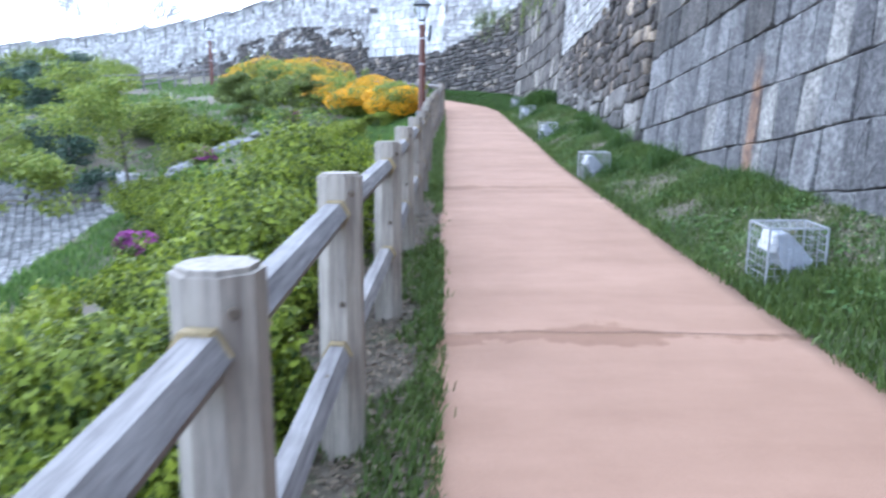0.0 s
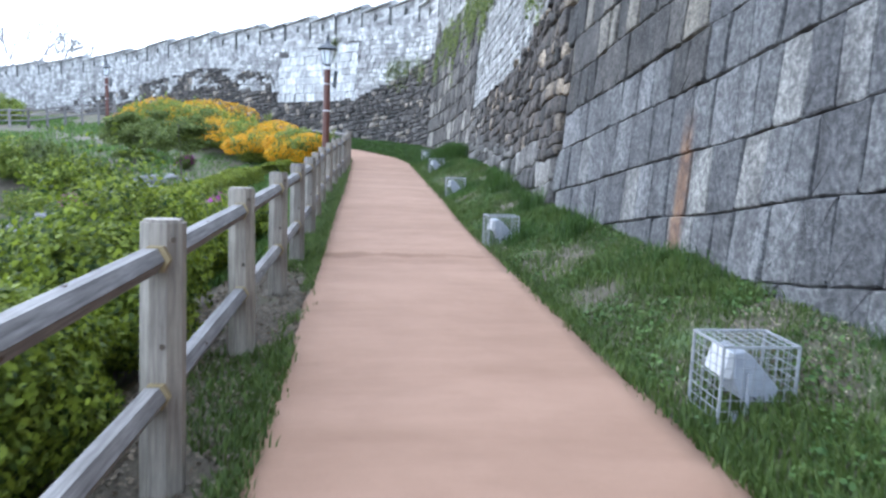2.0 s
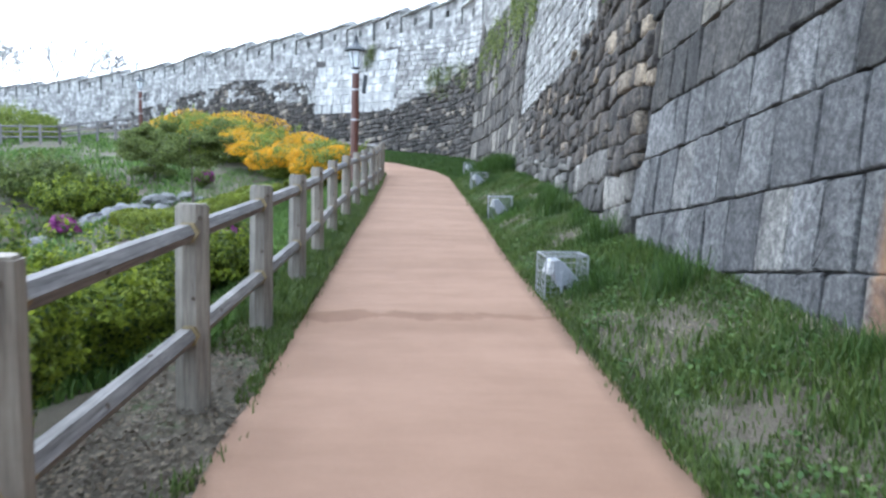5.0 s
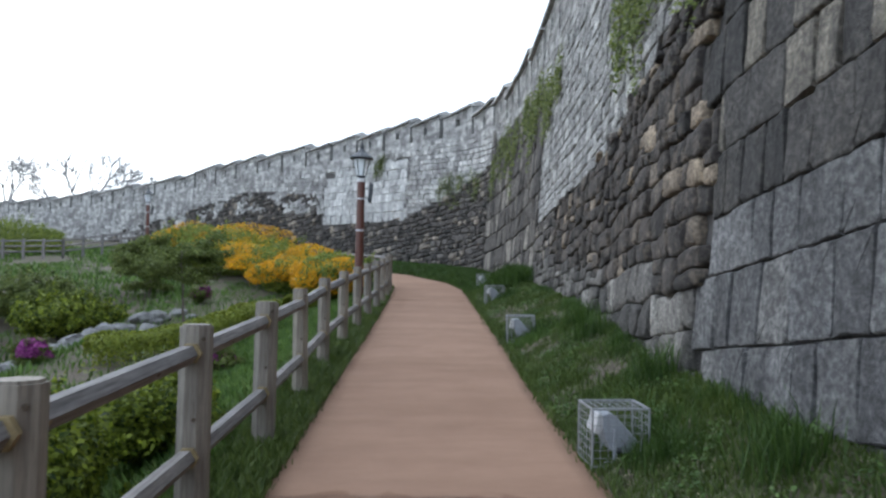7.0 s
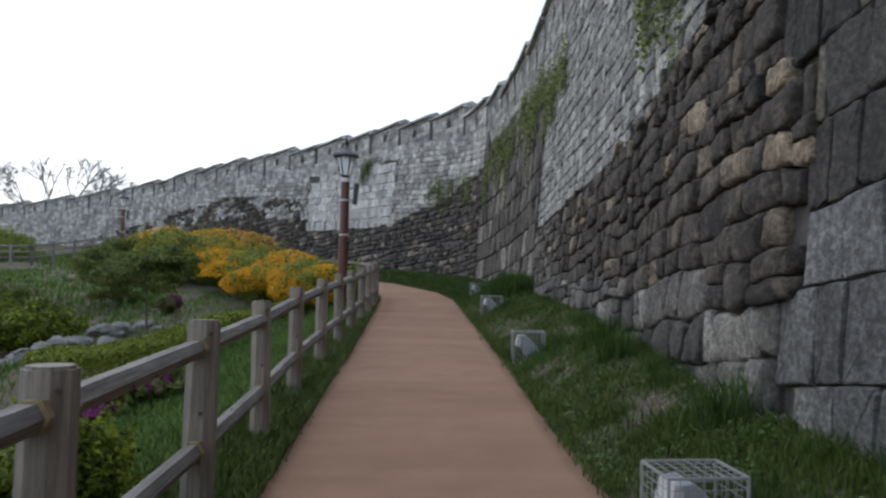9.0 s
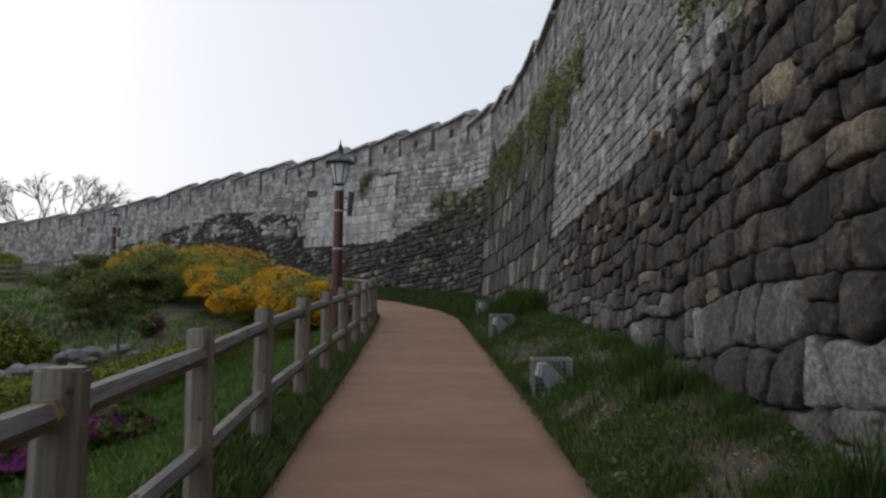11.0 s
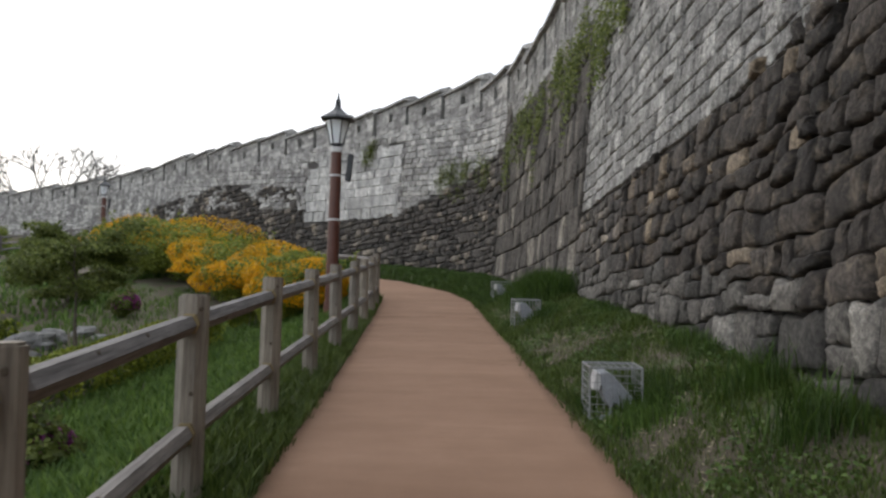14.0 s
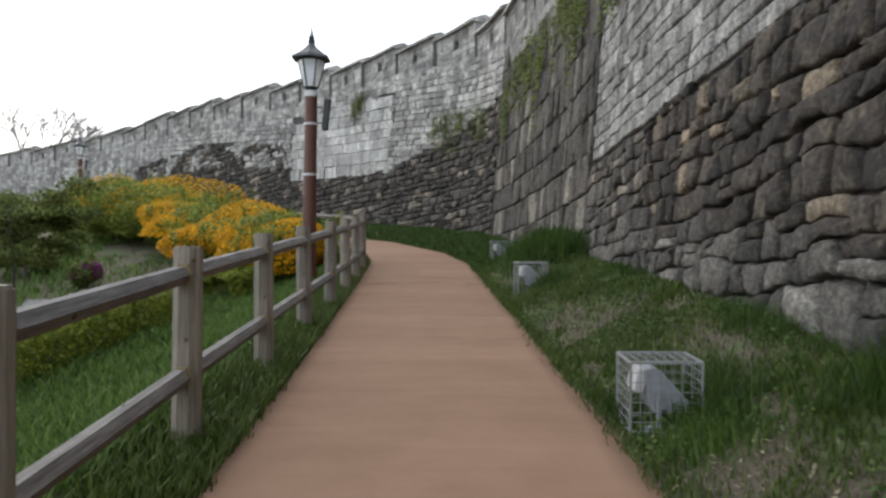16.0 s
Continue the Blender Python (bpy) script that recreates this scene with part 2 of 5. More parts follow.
def leaf_material(name, dark, light, glow=0.25):
    m, n, l, b = material(name, 0.6)
    one = n.new("ShaderNodeNewGeometry").outputs["Random Per Island"]
    col = ramp(n, l, one, [(0, dark), (1, light)])
    spot = noise_tex(n, l, world_coords(n, l), 1.6, 3, 0.5)
    col = mixed(n, l, 0.5, col, ramp(n, l, spot, [(0.3, (0.6, 0.66, 0.6)), (0.65, (1.1, 1.08, 1.0))]), "MULTIPLY")
    l.new(col, b.inputs["Base Color"])
    b.inputs["Specular IOR Level"].default_value = 0.25
    tr = n.new("ShaderNodeBsdfTranslucent")
    l.new(col, tr.inputs[0])
    ms = n.new("ShaderNodeMixShader")
    ms.inputs[0].default_value = glow
    l.new(b.outputs[0], ms.inputs[1])
    l.new(tr.outputs[0], ms.inputs[2])
    l.new(ms.outputs[0], n["Material Output"].inputs[0])
    return m


LEAF_FRESH = leaf_material("fresh_leaf", (0.016, 0.038, 0.005), (0.28, 0.335, 0.034), 0.42)
LEAF_YELLOW = leaf_material("yellow_green_leaf", (0.1, 0.145, 0.02), (0.27, 0.31, 0.06), 0.35)
LEAF_HEDGE = leaf_material("hedge_leaf", (0.1, 0.14, 0.015), (0.28, 0.31, 0.04), 0.25)
LEAF_DARK = leaf_material("dark_leaf", (0.055, 0.08, 0.018), (0.19, 0.225, 0.06), 0.35)
LEAF_IVY = leaf_material("ivy_leaf", (0.06, 0.085, 0.02), (0.22, 0.26, 0.065), 0.3)
NEEDLE = leaf_material("needle", (0.02, 0.042, 0.028), (0.06, 0.095, 0.06), 0.1)
KERRIA = leaf_material("orange_petal", (0.55, 0.27, 0.006), (0.75, 0.43, 0.015), 0.3)
AZALEA = leaf_material("azalea_petal", (0.2, 0.03, 0.18), (0.46, 0.12, 0.4), 0.35)
GRASS = leaf_material("grass_blade", (0.04, 0.07, 0.013), (0.125, 0.17, 0.042), 0.3)
GRASS_TALL = leaf_material("tall_grass", (0.022, 0.05, 0.009), (0.085, 0.145, 0.03), 0.3)
LITTER = leaf_material("dead_leaf", (0.07, 0.05, 0.035), (0.22, 0.17, 0.12), 0.1)
LAWN = leaf_material("lawn_blade", (0.04, 0.085, 0.016), (0.14, 0.22, 0.048), 0.3)
CLOVER = leaf_material("clover_leaf", (0.04, 0.085, 0.02), (0.13, 0.2, 0.055), 0.25)
STRAW = leaf_material("dry_grass", (0.22, 0.19, 0.12), (0.42, 0.38, 0.26), 0.2)


# ---------------------------------------------------------------- building helpers
def link_mesh(name, verts, faces, mat, parent=None, label="", smooth=False):
    me = bpy.data.meshes.new(name)
    me.from_pydata([tuple(map(float, v)) for v in verts], [], faces)
    me.materials.append(mat)
    if smooth:
        me.polygons.foreach_set("use_smooth", [True] * len(me.polygons))
    me.update()
    ob = new(name, me)
    if parent:
        ob.parent = parent
    return tagged(ob, label)


def part(name, bm, mat, parent=None, label="", smooth=False):
    me = bpy.data.meshes.new(name)
    bm.to_mesh(me)
    bm.free()
    me.materials.append(mat)
    if smooth:
        me.polygons.foreach_set("use_smooth", [True] * len(me.polygons))
    ob = new(name, me)
    if parent:
        ob.parent = parent
    return tagged(ob, label)


def put_box(bm, lo, hi, bevel=0.0, m=None):
    c = [(a + b) / 2 for a, b in zip(lo, hi)]
    d = [b - a for a, b in zip(lo, hi)]
    r = bmesh.ops.create_cube(bm, size=1, matrix=(m or Matrix()) @ Matrix.Translation(c) @ Matrix.Diagonal((*d, 1)))
    if bevel:
        edges = list({e for v in r["verts"] for e in v.link_edges})
        bmesh.ops.bevel(bm, geom=edges, offset=bevel, segments=1, affect="EDGES")


def put_rod(bm, a, b, r1, r2=None, sides=8, turn=0.0):
    a, b = Vector(a), Vector(b)
    d = b - a
    m = Matrix.Translation((a + b) / 2) @ d.to_track_quat("Z", "Y").to_matrix().to_4x4() @ Matrix.Rotation(turn, 4, "Z")
    bmesh.ops.create_cone(bm, cap_ends=True, segments=sides, radius1=r1, radius2=r1 if r2 is None else r2, depth=d.length, matrix=m)


def smoothstep(a, b, x):
    t = np.clip((np.asarray(x, float) - a) / (b - a), 0, 1)
    return t * t * (3 - 2 * t)


# ---------------------------------------------------------------- the plan
RISE_Y = (-30, 0, 3, 7, 10.7, 14.3, 18, 22, 26, 31, 36, 44, 52, 62, 75, 120)
RISE_Z = (-0.9, 0.02, 0.12, 0.24, 0.40, 0.58, 0.83, 1.07, 1.32, 1.66, 2.05, 2.7, 3.5, 4.4, 5.4, 7.0)
LEFT_Y = (-30, 3, 8, 14, 21, 28, 31, 34, 38, 44, 52, 70)
LEFT_X = (-0.06, -0.04, -0.04, -0.08, -0.02, -0.03, -0.05, -0.5, -2.0, -6.5, -14.0, -34.0)
WIDE = 2.39
FOOT_Y = (-8, 5, 8.6, 13.3, 20, 26.5, 31, 34.5, 37.5, 40, 41.6, 45.6, 49.0, 53.6, 58.2, 62.5, 66.2, 71, 76, 84)
FOOT_X = (3.5, 3.58, 3.64, 3.55, 3.92, 4.08, 4.05, 3.85, 3.55, 2.7, 1.4, -1.7, -4.7, -9.6, -13.9, -18.4, -23.3, -31, -41, -60)


def rise(y):
    return np.interp(y, RISE_Y, RISE_Z)


def left_edge(y):
    return np.interp(y, LEFT_Y, LEFT_X)


def foot_x(y):
    return np.interp(y, FOOT_Y, FOOT_X)


def ground_z(x, y):
    x, y = np.asarray(x, float), np.asarray(y, float)
    a = left_edge(y)
    z = rise(y)
    right = np.clip(x - (a + WIDE), 0, None)
    z = z + np.clip(right * 0.42, 0, 0.55) * (1 - 0.55 * smoothstep(27, 34, y))
    out = np.clip(a - 0.75 - x, 0, None)
    deep = np.interp(y, (-30, 4, 10, 16, 24, 32, 40, 60), (3.4, 3.2, 2.6, 1.5, 0.8, 0.35, 0.15, 0.0))
    z = z - deep * (1 - np.exp(-out * 0.42 / np.maximum(deep, 0.05) * 1.1))
    z = z - 1.9 * smoothstep(5.5, 11, out) * (1 - smoothstep(24, 36, y))
    z = z + 0.04 * smoothstep(0.02, 0.25, a - x) * smoothstep(11, 15, y) * (1 - smoothstep(0.8, 2.0, a - x))
    z = z + 0.06 * np.clip(-x - 25, 0, 60) * smoothstep(20, 60, y)
    lump = 0.03 * np.sin(x * 2.3 + y * 1.1) * np.sin(y * 1.7 - x * 0.9)
    return z + lump * smoothstep(0.05, 0.5, np.maximum(right, a - x))


def gz(x, y):
    return float(ground_z(x, y))


# ground: one sheet, fine near the path
def axis_steps(*runs):
    out = []
    for a, b, n in runs:
        out += list(np.linspace(a, b, n, endpoint=False))
    return np.array(out + [runs[-1][1]])


gx = axis_steps((-900, -120, 10), (-120, -30, 24), (-30, -6, 40), (-6, 5.2, 80), (5.2, 20, 10), (20, 900, 10))
gy = axis_steps((-900, -40, 10), (-40, -2, 24), (-2, 32, 170), (32, 60, 60), (60, 130, 24), (130, 1500, 12))
GX, GY = np.meshgrid(gx, gy)
GZ = ground_z(GX, GY) - 0.012
# under the path the ground lies a little lower
edge = left_edge(GY)
inside = (GX > edge + 0.12) & (GX < edge + WIDE - 0.12) & (GY < 60)
GZ = np.where(inside, GZ - 0.05, GZ)
nx, ny = len(gx), len(gy)
verts = np.stack([GX, GY, GZ], -1).reshape(-1, 3)
faces = [(j * nx + i, j * nx + i + 1, (j + 1) * nx + i + 1, (j + 1) * nx + i) for j in range(ny - 1) for i in range(nx - 1)]
tagged(link_mesh("ground", verts, faces, SOIL, smooth=True), "grassy earth bank falling away beside the path", "ground", kind="structure")

# the clay path: a slab with ragged edges
ys = np.arange(-12, 56, 0.12)
cols = 15
verts, faces = [], []
rng = random.Random(4)
for j, y in enumerate(ys):
    a = float(left_edge(y))
    wob_l = 0.05 * noise.noise((0.3, y * 1.7, 0)) + 0.03 * noise.noise((5, y * 6, 0))
    wob_r = 0.06 * noise.noise((9.3, y * 1.3, 0)) + 0.035 * noise.noise((7, y * 6, 0))
    for i in range(cols):
        u = min(1, max(0, (i - 1) / (cols - 3))) if 0 < i < cols - 1 else (-0.006 if i == 0 else 1.006)
        x = a + wob_l + u * (WIDE + wob_r - wob_l)
        edge_drop = 0.07 if i in (0, cols - 1) else 0.0
        verts.append((x, y, float(rise(y)) + 0.012 * math.sin(u * math.pi) + 0.004 * noise.noise((x * 2, y * 2, 1)) - edge_drop))
for j in range(len(ys) - 1):
    for i in range(cols - 1):
        k = j * cols + i
        faces.append((k, k + 1, k + cols + 1, k + cols))
path = tagged(link_mesh("path", verts, faces, CLAY, smooth=True), "reddish compacted clay footpath with ragged edges", "path", kind="structure")


# working joints across the clay
for y0 in JOINTS[1:]:
    verts, faces = [], []
    a = float(left_edge(y0))
    for k in range(61):
        x = a + 0.05 + (WIDE - 0.1) * k / 60
        y = y0 + 0.03 * noise.noise((x * 1.5, y0, 0)) + 0.012 * noise.noise((x * 7, y0, 2)) - 0.05 * k / 60
        w = 0.004 + 0.004 * abs(noise.noise((x * 5, y0, 5)))
        u = (x - a) / WIDE
        z = float(rise(y)) + 0.012 * math.sin(u * math.pi) + 0.004 * noise.noise((x * 2, y * 2, 1)) + 0.004
        verts += [(x, y - w, z), (x, y + w, z)]
    faces = [(2 * k, 2 * k + 2, 2 * k + 3, 2 * k + 1) for k in range(60)]
    link_mesh("joint", verts, faces, CRACK, path, "thin dark joint across the path")


# ---------------------------------------------------------------- fortress wall
class Line:
    """The foot of the wall as a smooth line, by arc length."""

    def __init__(self):
        y = np.linspace(FOOT_Y[0], FOOT_Y[-1], 900)
        x = foot_x(y)
        k = np.exp(-np.linspace(-2, 2, 41) ** 2)
        k /= k.sum()
        xs = np.convolve(np.pad(x, 20, mode="reflect", reflect_type="odd"), k, "valid")
        self.x, self.y = xs, y
        self.s = np.concatenate([[0], np.cumsum(np.hypot(np.diff(xs), np.diff(y)))])
        self.g = ground_z(xs - 0.05, y)

    def at_y(self, y):
        return float(np.interp(y, self.y, self.s))

    def base(self, s):
        x, y = np.interp(s, self.s, self.x), np.interp(s, self.s, self.y)
        e = 0.4
        dx = np.interp(s + e, self.s, self.x) - np.interp(s - e, self.s, self.x)
        dy = np.interp(s + e, self.s, self.y) - np.interp(s - e, self.s, self.y)
        d = np.hypot(dx, dy)
        return x, y, -dy / d, dx / d

    def place(self, s, z, out):
        x, y, nx_, ny_ = self.base(np.asarray(s, float))
        off = np.asarray(out, float) - BATTER * (np.asarray(z, float) - np.interp(s, self.s, self.g))
        return np.stack([x + nx_ * off, y + ny_ * off, np.asarray(z, float) + 0 * x], -1)

    def ground(self, s):
        return float(np.interp(s, self.s, self.g))


BATTER = 0.07
WALL = Line()
DIP = -0.06
S = WALL.at_y
TOP_S = [S(v) for v in (-8, 10, 20, 28, 33, 38, 42, 46, 50, 54, 58.5, 63, 67, 72, 84)]
TOP_Z = (9.6, 9.3, 8.75, 8.15, 8.05, 8.45, 8.8, 8.8, 8.7, 8.7, 8.7, 8.3, 8.05, 7.7, 7.0)


def top_z(s):
    return float(np.interp(s, TOP_S, TOP_Z))


def over_top(s):
    return top_z(s) + 0.2


def wall_body(name, s0, s1, mat, label):
    ss = np.linspace(s0, s1, max(2, int((s1 - s0) / 0.5)))
    verts, faces = [], []
    for s in ss:
        lo, hi = WALL.ground(s) - 0.6, top_z(s)
        for z, out in ((lo, -0.02), (hi, -0.02), (hi, -1.6), (lo, -1.9)):
            verts.append(WALL.place(s, z, out))
    for j in range(len(ss) - 1):
        for i in range(4):
            faces.append((j * 4 + i, j * 4 + (i + 1) % 4, j * 4 + 4 + (i + 1) % 4, j * 4 + 4 + i))
    n = len(ss) - 1
    faces += [(3, 2, 1, 0), (n * 4, n * 4 + 1, n * 4 + 2, n * 4 + 3)]
    return tagged(link_mesh(name, verts, faces, mat), label, "wall", kind="structure")


def stone_cells(s0, s1, z_lo, z_hi, course, length, wave, jitter, slope, rng, uneven=0.22, anchor=None, right=None):
    """Cells of a coursed stone wall between two height lines: lists of outline points in (s, z)."""
    cells = []
    lines = [-1.6]
    while lines[-1] < 14:
        lines.append(lines[-1] + course * rng.uniform(1 - uneven, 1 + uneven))

    def bed(i, s):
        return lines[i] + slope * (s - s0) + wave * noise.noise((s * 0.7, i * 3.1, s0)) + wave * 0.5 * noise.noise((s * 2.1, i * 5.7, s0))

    zg = WALL.ground(s0)
    if anchor:
        # one bed passes through a known point of the face
        want = anchor[1] - zg - slope * (anchor[0] - s0)
        shift = want - min(lines, key=lambda v: abs(v - want))
        lines = [v + shift for v in lines]
    stop = s1
    for i in range(len(lines) - 1):
        s = s0 - rng.uniform(0, length)
        lean = 0.0
        if right:
            s1 = right(zg + lines[i] + course / 2 + slope * (stop - s0))
        while s < s1:
            w = length * rng.uniform(0.68, 1.32)
            e = s + w
            lean2 = jitter * rng.uniform(-1, 1)
            a, b = max(s, s0), min(e, s1)
            if b - a > 0.25 * length:
                la = lean if a > s0 else 0
                lb = lean2 if b < s1 else 0
                mid = (a + b) / 2
                pts = [(a - la, zg + bed(i, a)), (mid, zg + bed(i, mid)), (b - lb, zg + bed(i, b)),
                       (b + lb, zg + bed(i + 1, b)), (mid, zg + bed(i + 1, mid)), (a + la, zg + bed(i + 1, a))]
                cz = sum(p[1] for p in pts) / 6
                if cz > z_lo(mid) and cz < z_hi(mid):
                    cells.append(pts)
            s, lean = e, lean2
    return cells


def rubble_cells(s0, s1, z_lo, z_hi, big, small, squash, rng, left=None):
    """Rough courses of uneven stones, larger near the ground, some courses split in two."""
    begin, mid = s0, (s0 + s1) / 2
    zg = WALL.ground(mid)
    lines = [-2.2]
    while lines[-1] < 9.5:
        u = min(1, max(0, lines[-1] / 2.6))
        lines.append(lines[-1] + (big + (small - big) * u) * rng.uniform(0.75, 1.3))

    def bed(i, s):
        return zg + lines[i] - 0.09 * (s - mid) + 0.12 * noise.noise((s * 0.55, i * 3.1, begin)) + 0.09 * noise.noise((s * 1.9, i * 5.7, begin))

    out = []
    for i in range(len(lines) - 1):
        h = lines[i + 1] - lines[i]
        if left:
            s0 = left(zg + lines[i] + h / 2 + 0.09 * (mid - begin))
        s, lean = s0 - rng.uniform(0, h), 0.0
        while s < s1:
            w = h * squash * rng.choice((0.55, 0.75, 0.9, 1.0, 1.2, 1.6))
            lean2 = rng.uniform(-0.22, 0.22) * h
            a, b = max(s, s0), min(s + w, s1)
            c = (a + b) / 2
            if b - a > 0.3 * h:
                l1, l2 = bed(i, c), bed(i + 1, c)
                if l1 > z_lo(c) - 0.4 and l2 < z_hi(c) + 0.12:
                    la, lb = (lean if a > s0 else 0), (lean2 if b < s1 else 0)
                    k1, k2 = rng.uniform(-0.07, 0.07) * h, rng.uniform(-0.07, 0.07) * h
                    lo = [(a - la, bed(i, a)), (c, bed(i, c) + k1), (b - lb, bed(i, b))]
                    hi = [(b + lb, bed(i + 1, b)), (c, bed(i + 1, c) + k2), (a + la, bed(i + 1, a))]
                    if h > 0.26 and rng.random() < 0.16:
                        f = rng.uniform(0.4, 0.62)
                        cut = [((p[0] * (1 - f) + q[0] * f), (p[1] * (1 - f) + q[1] * f)) for p, q in zip(lo, reversed(hi))]
                        out += [lo + list(reversed(cut)), cut + hi]
                    else:
                        out.append(lo + hi)
            s, lean = s + w, lean2
    return out


def stone_mesh(pts, depth, gap, roundness, swell, rng, even=0.32, wobble=0.0):
    """One dressed or rounded stone as vertices and faces on the wall's face."""
    p = np.array(pts)
    # more points round the outline, corners cut
    n = len(p)
    outline = []
    for i in range(n):
        a, b, c = p[i - 1], p[i], p[(i + 1) % n]
        if n == 6 and i in (1, 4):
            outline.append(b)
        else:
            outline += [b + (a - b) * roundness * rng.uniform(0.7, 1.3), b + (c - b) * roundness * rng.uniform(0.7, 1.3)]
    o = np.array(outline)
    if wobble:
        # chipped arrises: a point more on each side, all a little off the line
        o = np.stack([o, (o + np.roll(o, -1, 0)) / 2], 1).reshape(-1, 2)
        o = o + np.array([[rng.uniform(-1, 1) * wobble, rng.uniform(-1, 1) * wobble] for _ in o])
    c = o.mean(0)
    r = np.linalg.norm(o - c, axis=1, keepdims=True)
    o = c + (o - c) * np.clip(1 - gap / r, 0.5, 1)
    d = depth * rng.uniform(1 - even, 1 + even)
    tilt = np.array([rng.uniform(-0.25, 0.25) * even, rng.uniform(-0.25, 0.25) * even])
    rings = [(1.0, -0.06), (1.0, d * 0.35), (1 - swell * 0.45, d * 0.85), (1 - swell * 1.3, d)]
    verts = []
    for f, out in rings:
        q = c + (o - c) * f
        w = out + ((q - c) @ tilt) * (1 if out > 0 else 0)
        w = w + np.array([rng.uniform(-1, 1) * d * 0.12 if out > 0 else 0 for _ in q])
        verts.append(WALL.place(q[:, 0], q[:, 1], w))
    verts.append(WALL.place(c[:1], c[1:], np.array([d * 1.04])))
    verts = np.concatenate(verts)
    m = len(o)
    faces = []
    for k in range(3):
        for i in range(m):
            j = (i + 1) % m
            faces.append((k * m + i, k * m + j, (k + 1) * m + j, (k + 1) * m + i))
    t = 4 * m
    faces += [(3 * m + i, 3 * m + (i + 1) % m, t) for i in range(m)]
    faces = [tuple(reversed(f)) for f in faces]
    return verts, faces


def lay(cells, mat, depth, gap, roundness, swell, rng, parent, joined_mat=None, joined_label="", near=None, limit=300, even=0.32, wobble=0.0):
    """Stones nearest the walk as parts of the wall; those past that joined."""
    order = sorted(range(len(cells)), key=near) if near else list(range(len(cells)))
    single = set(order[:limit]) if limit else set()
    jv, jf, base = [], [], 0
    for i, pts in enumerate(cells):
        v, f = stone_mesh(pts, depth, gap, roundness, swell, rng, even, wobble if i in single else 0.0)
        if i in single:
            link_mesh("stone", v, f, mat, parent, smooth=roundness > 0.15)
        else:
            jv.append(v)
            jf += [tuple(a + base for a in g) for g in f]
            base += len(v)
    if jv:
        ob = link_mesh("stonework", np.concatenate(jv), jf, joined_mat or mat, parent, joined_label, smooth=roundness > 0.15)
        tagged(ob, kind="stuff")


# heights that part the kinds of masonry
LIGHT_S = [S(v) for v in (10, 14.0, 15.6, 17.4, 20, 22.7, 26.6)]
LIGHT_Z = (5.0, 4.9, 4.7, 4.15, 3.85, 3.7, 3.45)


def light_line(s):
    return float(np.interp(s, LIGHT_S, LIGHT_Z))


def floor_line(s):
    return WALL.ground(s) - 0.35


sA, sB, sC, sD, sE, sEnd = S(-7.5), S(13.4), S(26.6), S(37.2), S(49.0), S(83)

# the wall in four lengths
wall_block = wall_body("wall_1", sA, sB, MORTAR, "tall fortress wall of large grey granite blocks")
wall_rubble = wall_body("wall_2", sB, sC, MORTAR, "fortress wall of dark rounded rubble under paler ashlar")
wall_narrow = wall_body("wall_3", sC, sD, MORTAR, "fortress wall of narrow dark blocks hung with creeper")
wall_far = wall_body("wall_4", sD, sEnd, MORTAR, "fortress wall curving away uphill, dark below and pale above")

rng = random.Random(11)
# large granite blocks
# the two kinds of masonry are toothed into one another
seam = lambda z: sB - 0.15 + 0.45 * noise.noise((z * 1.15, 4.0, 2.0)) + 0.2 * math.floor(noise.noise((z * 0.9, 8.0, 1.0)) * 3)
cells = stone_cells(sA, sB, floor_line, light_line, 0.6, 0.42, 0.025, 0.018, -0.125, rng, 0.12, (S(8.74), 1.2), seam)
old = [c[1][0] > S(8.5) and c[1][1] + 0.6 * noise.noise((c[1][0] * 0.8, c[1][1] * 0.8, 9)) > 2.35 for c in cells]
cells_old = [c for c, o in zip(cells, old) if o]
cells = [c for c, o in zip(cells, old) if not o]
lay(cells, BLOCK, 0.05, 0.005, 0.05, 0.05, rng, wall_block, near=lambda i: abs(cells[i][1][0] - S(9)) + 1.2 * abs(cells[i][1][1] - 2), limit=220, even=0.14, wobble=0.008)
lay(cells_old, BLOCK_OLD, 0.055, 0.006, 0.08, 0.07, rng, wall_block, near=lambda i: -cells_old[i][1][0], limit=80, even=0.2, wobble=0.012)
cells_top = stone_cells(sA, sB, light_line, over_top, 0.4, 0.6, 0.03, 0.03, DIP, rng)
lay(cells_top, PALE, 0.07, 0.01, 0.08, 0.2, rng, wall_block, limit=0, joined_label="pale squared stonework")
# dark rubble, then pale ashlar over it
cells_r = rubble_cells(sB, sC, floor_line, light_line, 0.36, 0.17, 1.25, rng, seam)
foot_course = lambda c: c[1][1] < WALL.ground(c[1][0]) + 0.5
cells_f = [c for c in cells_r if foot_course(c)]
cells_r = [c for c in cells_r if not foot_course(c)]
lay(cells_f, FOOTING, 0.1, 0.006, 0.17, 0.16, rng, wall_rubble, limit=120, wobble=0.018)
lay(cells_r, RUBBLE, 0.1, 0.006, 0.17, 0.18, rng, wall_rubble, RUBBLE_HAZED, near=lambda i: cells_r[i][1][0], limit=290, wobble=0.016)
cells_p = stone_cells(sB, sC, light_line, over_top, 0.25, 0.36, 0.05, 0.05, DIP, rng)
lay(cells_p, PALE, 0.05, 0.008, 0.1, 0.2, rng, wall_rubble, limit=0, joined_label="pale squared stonework")
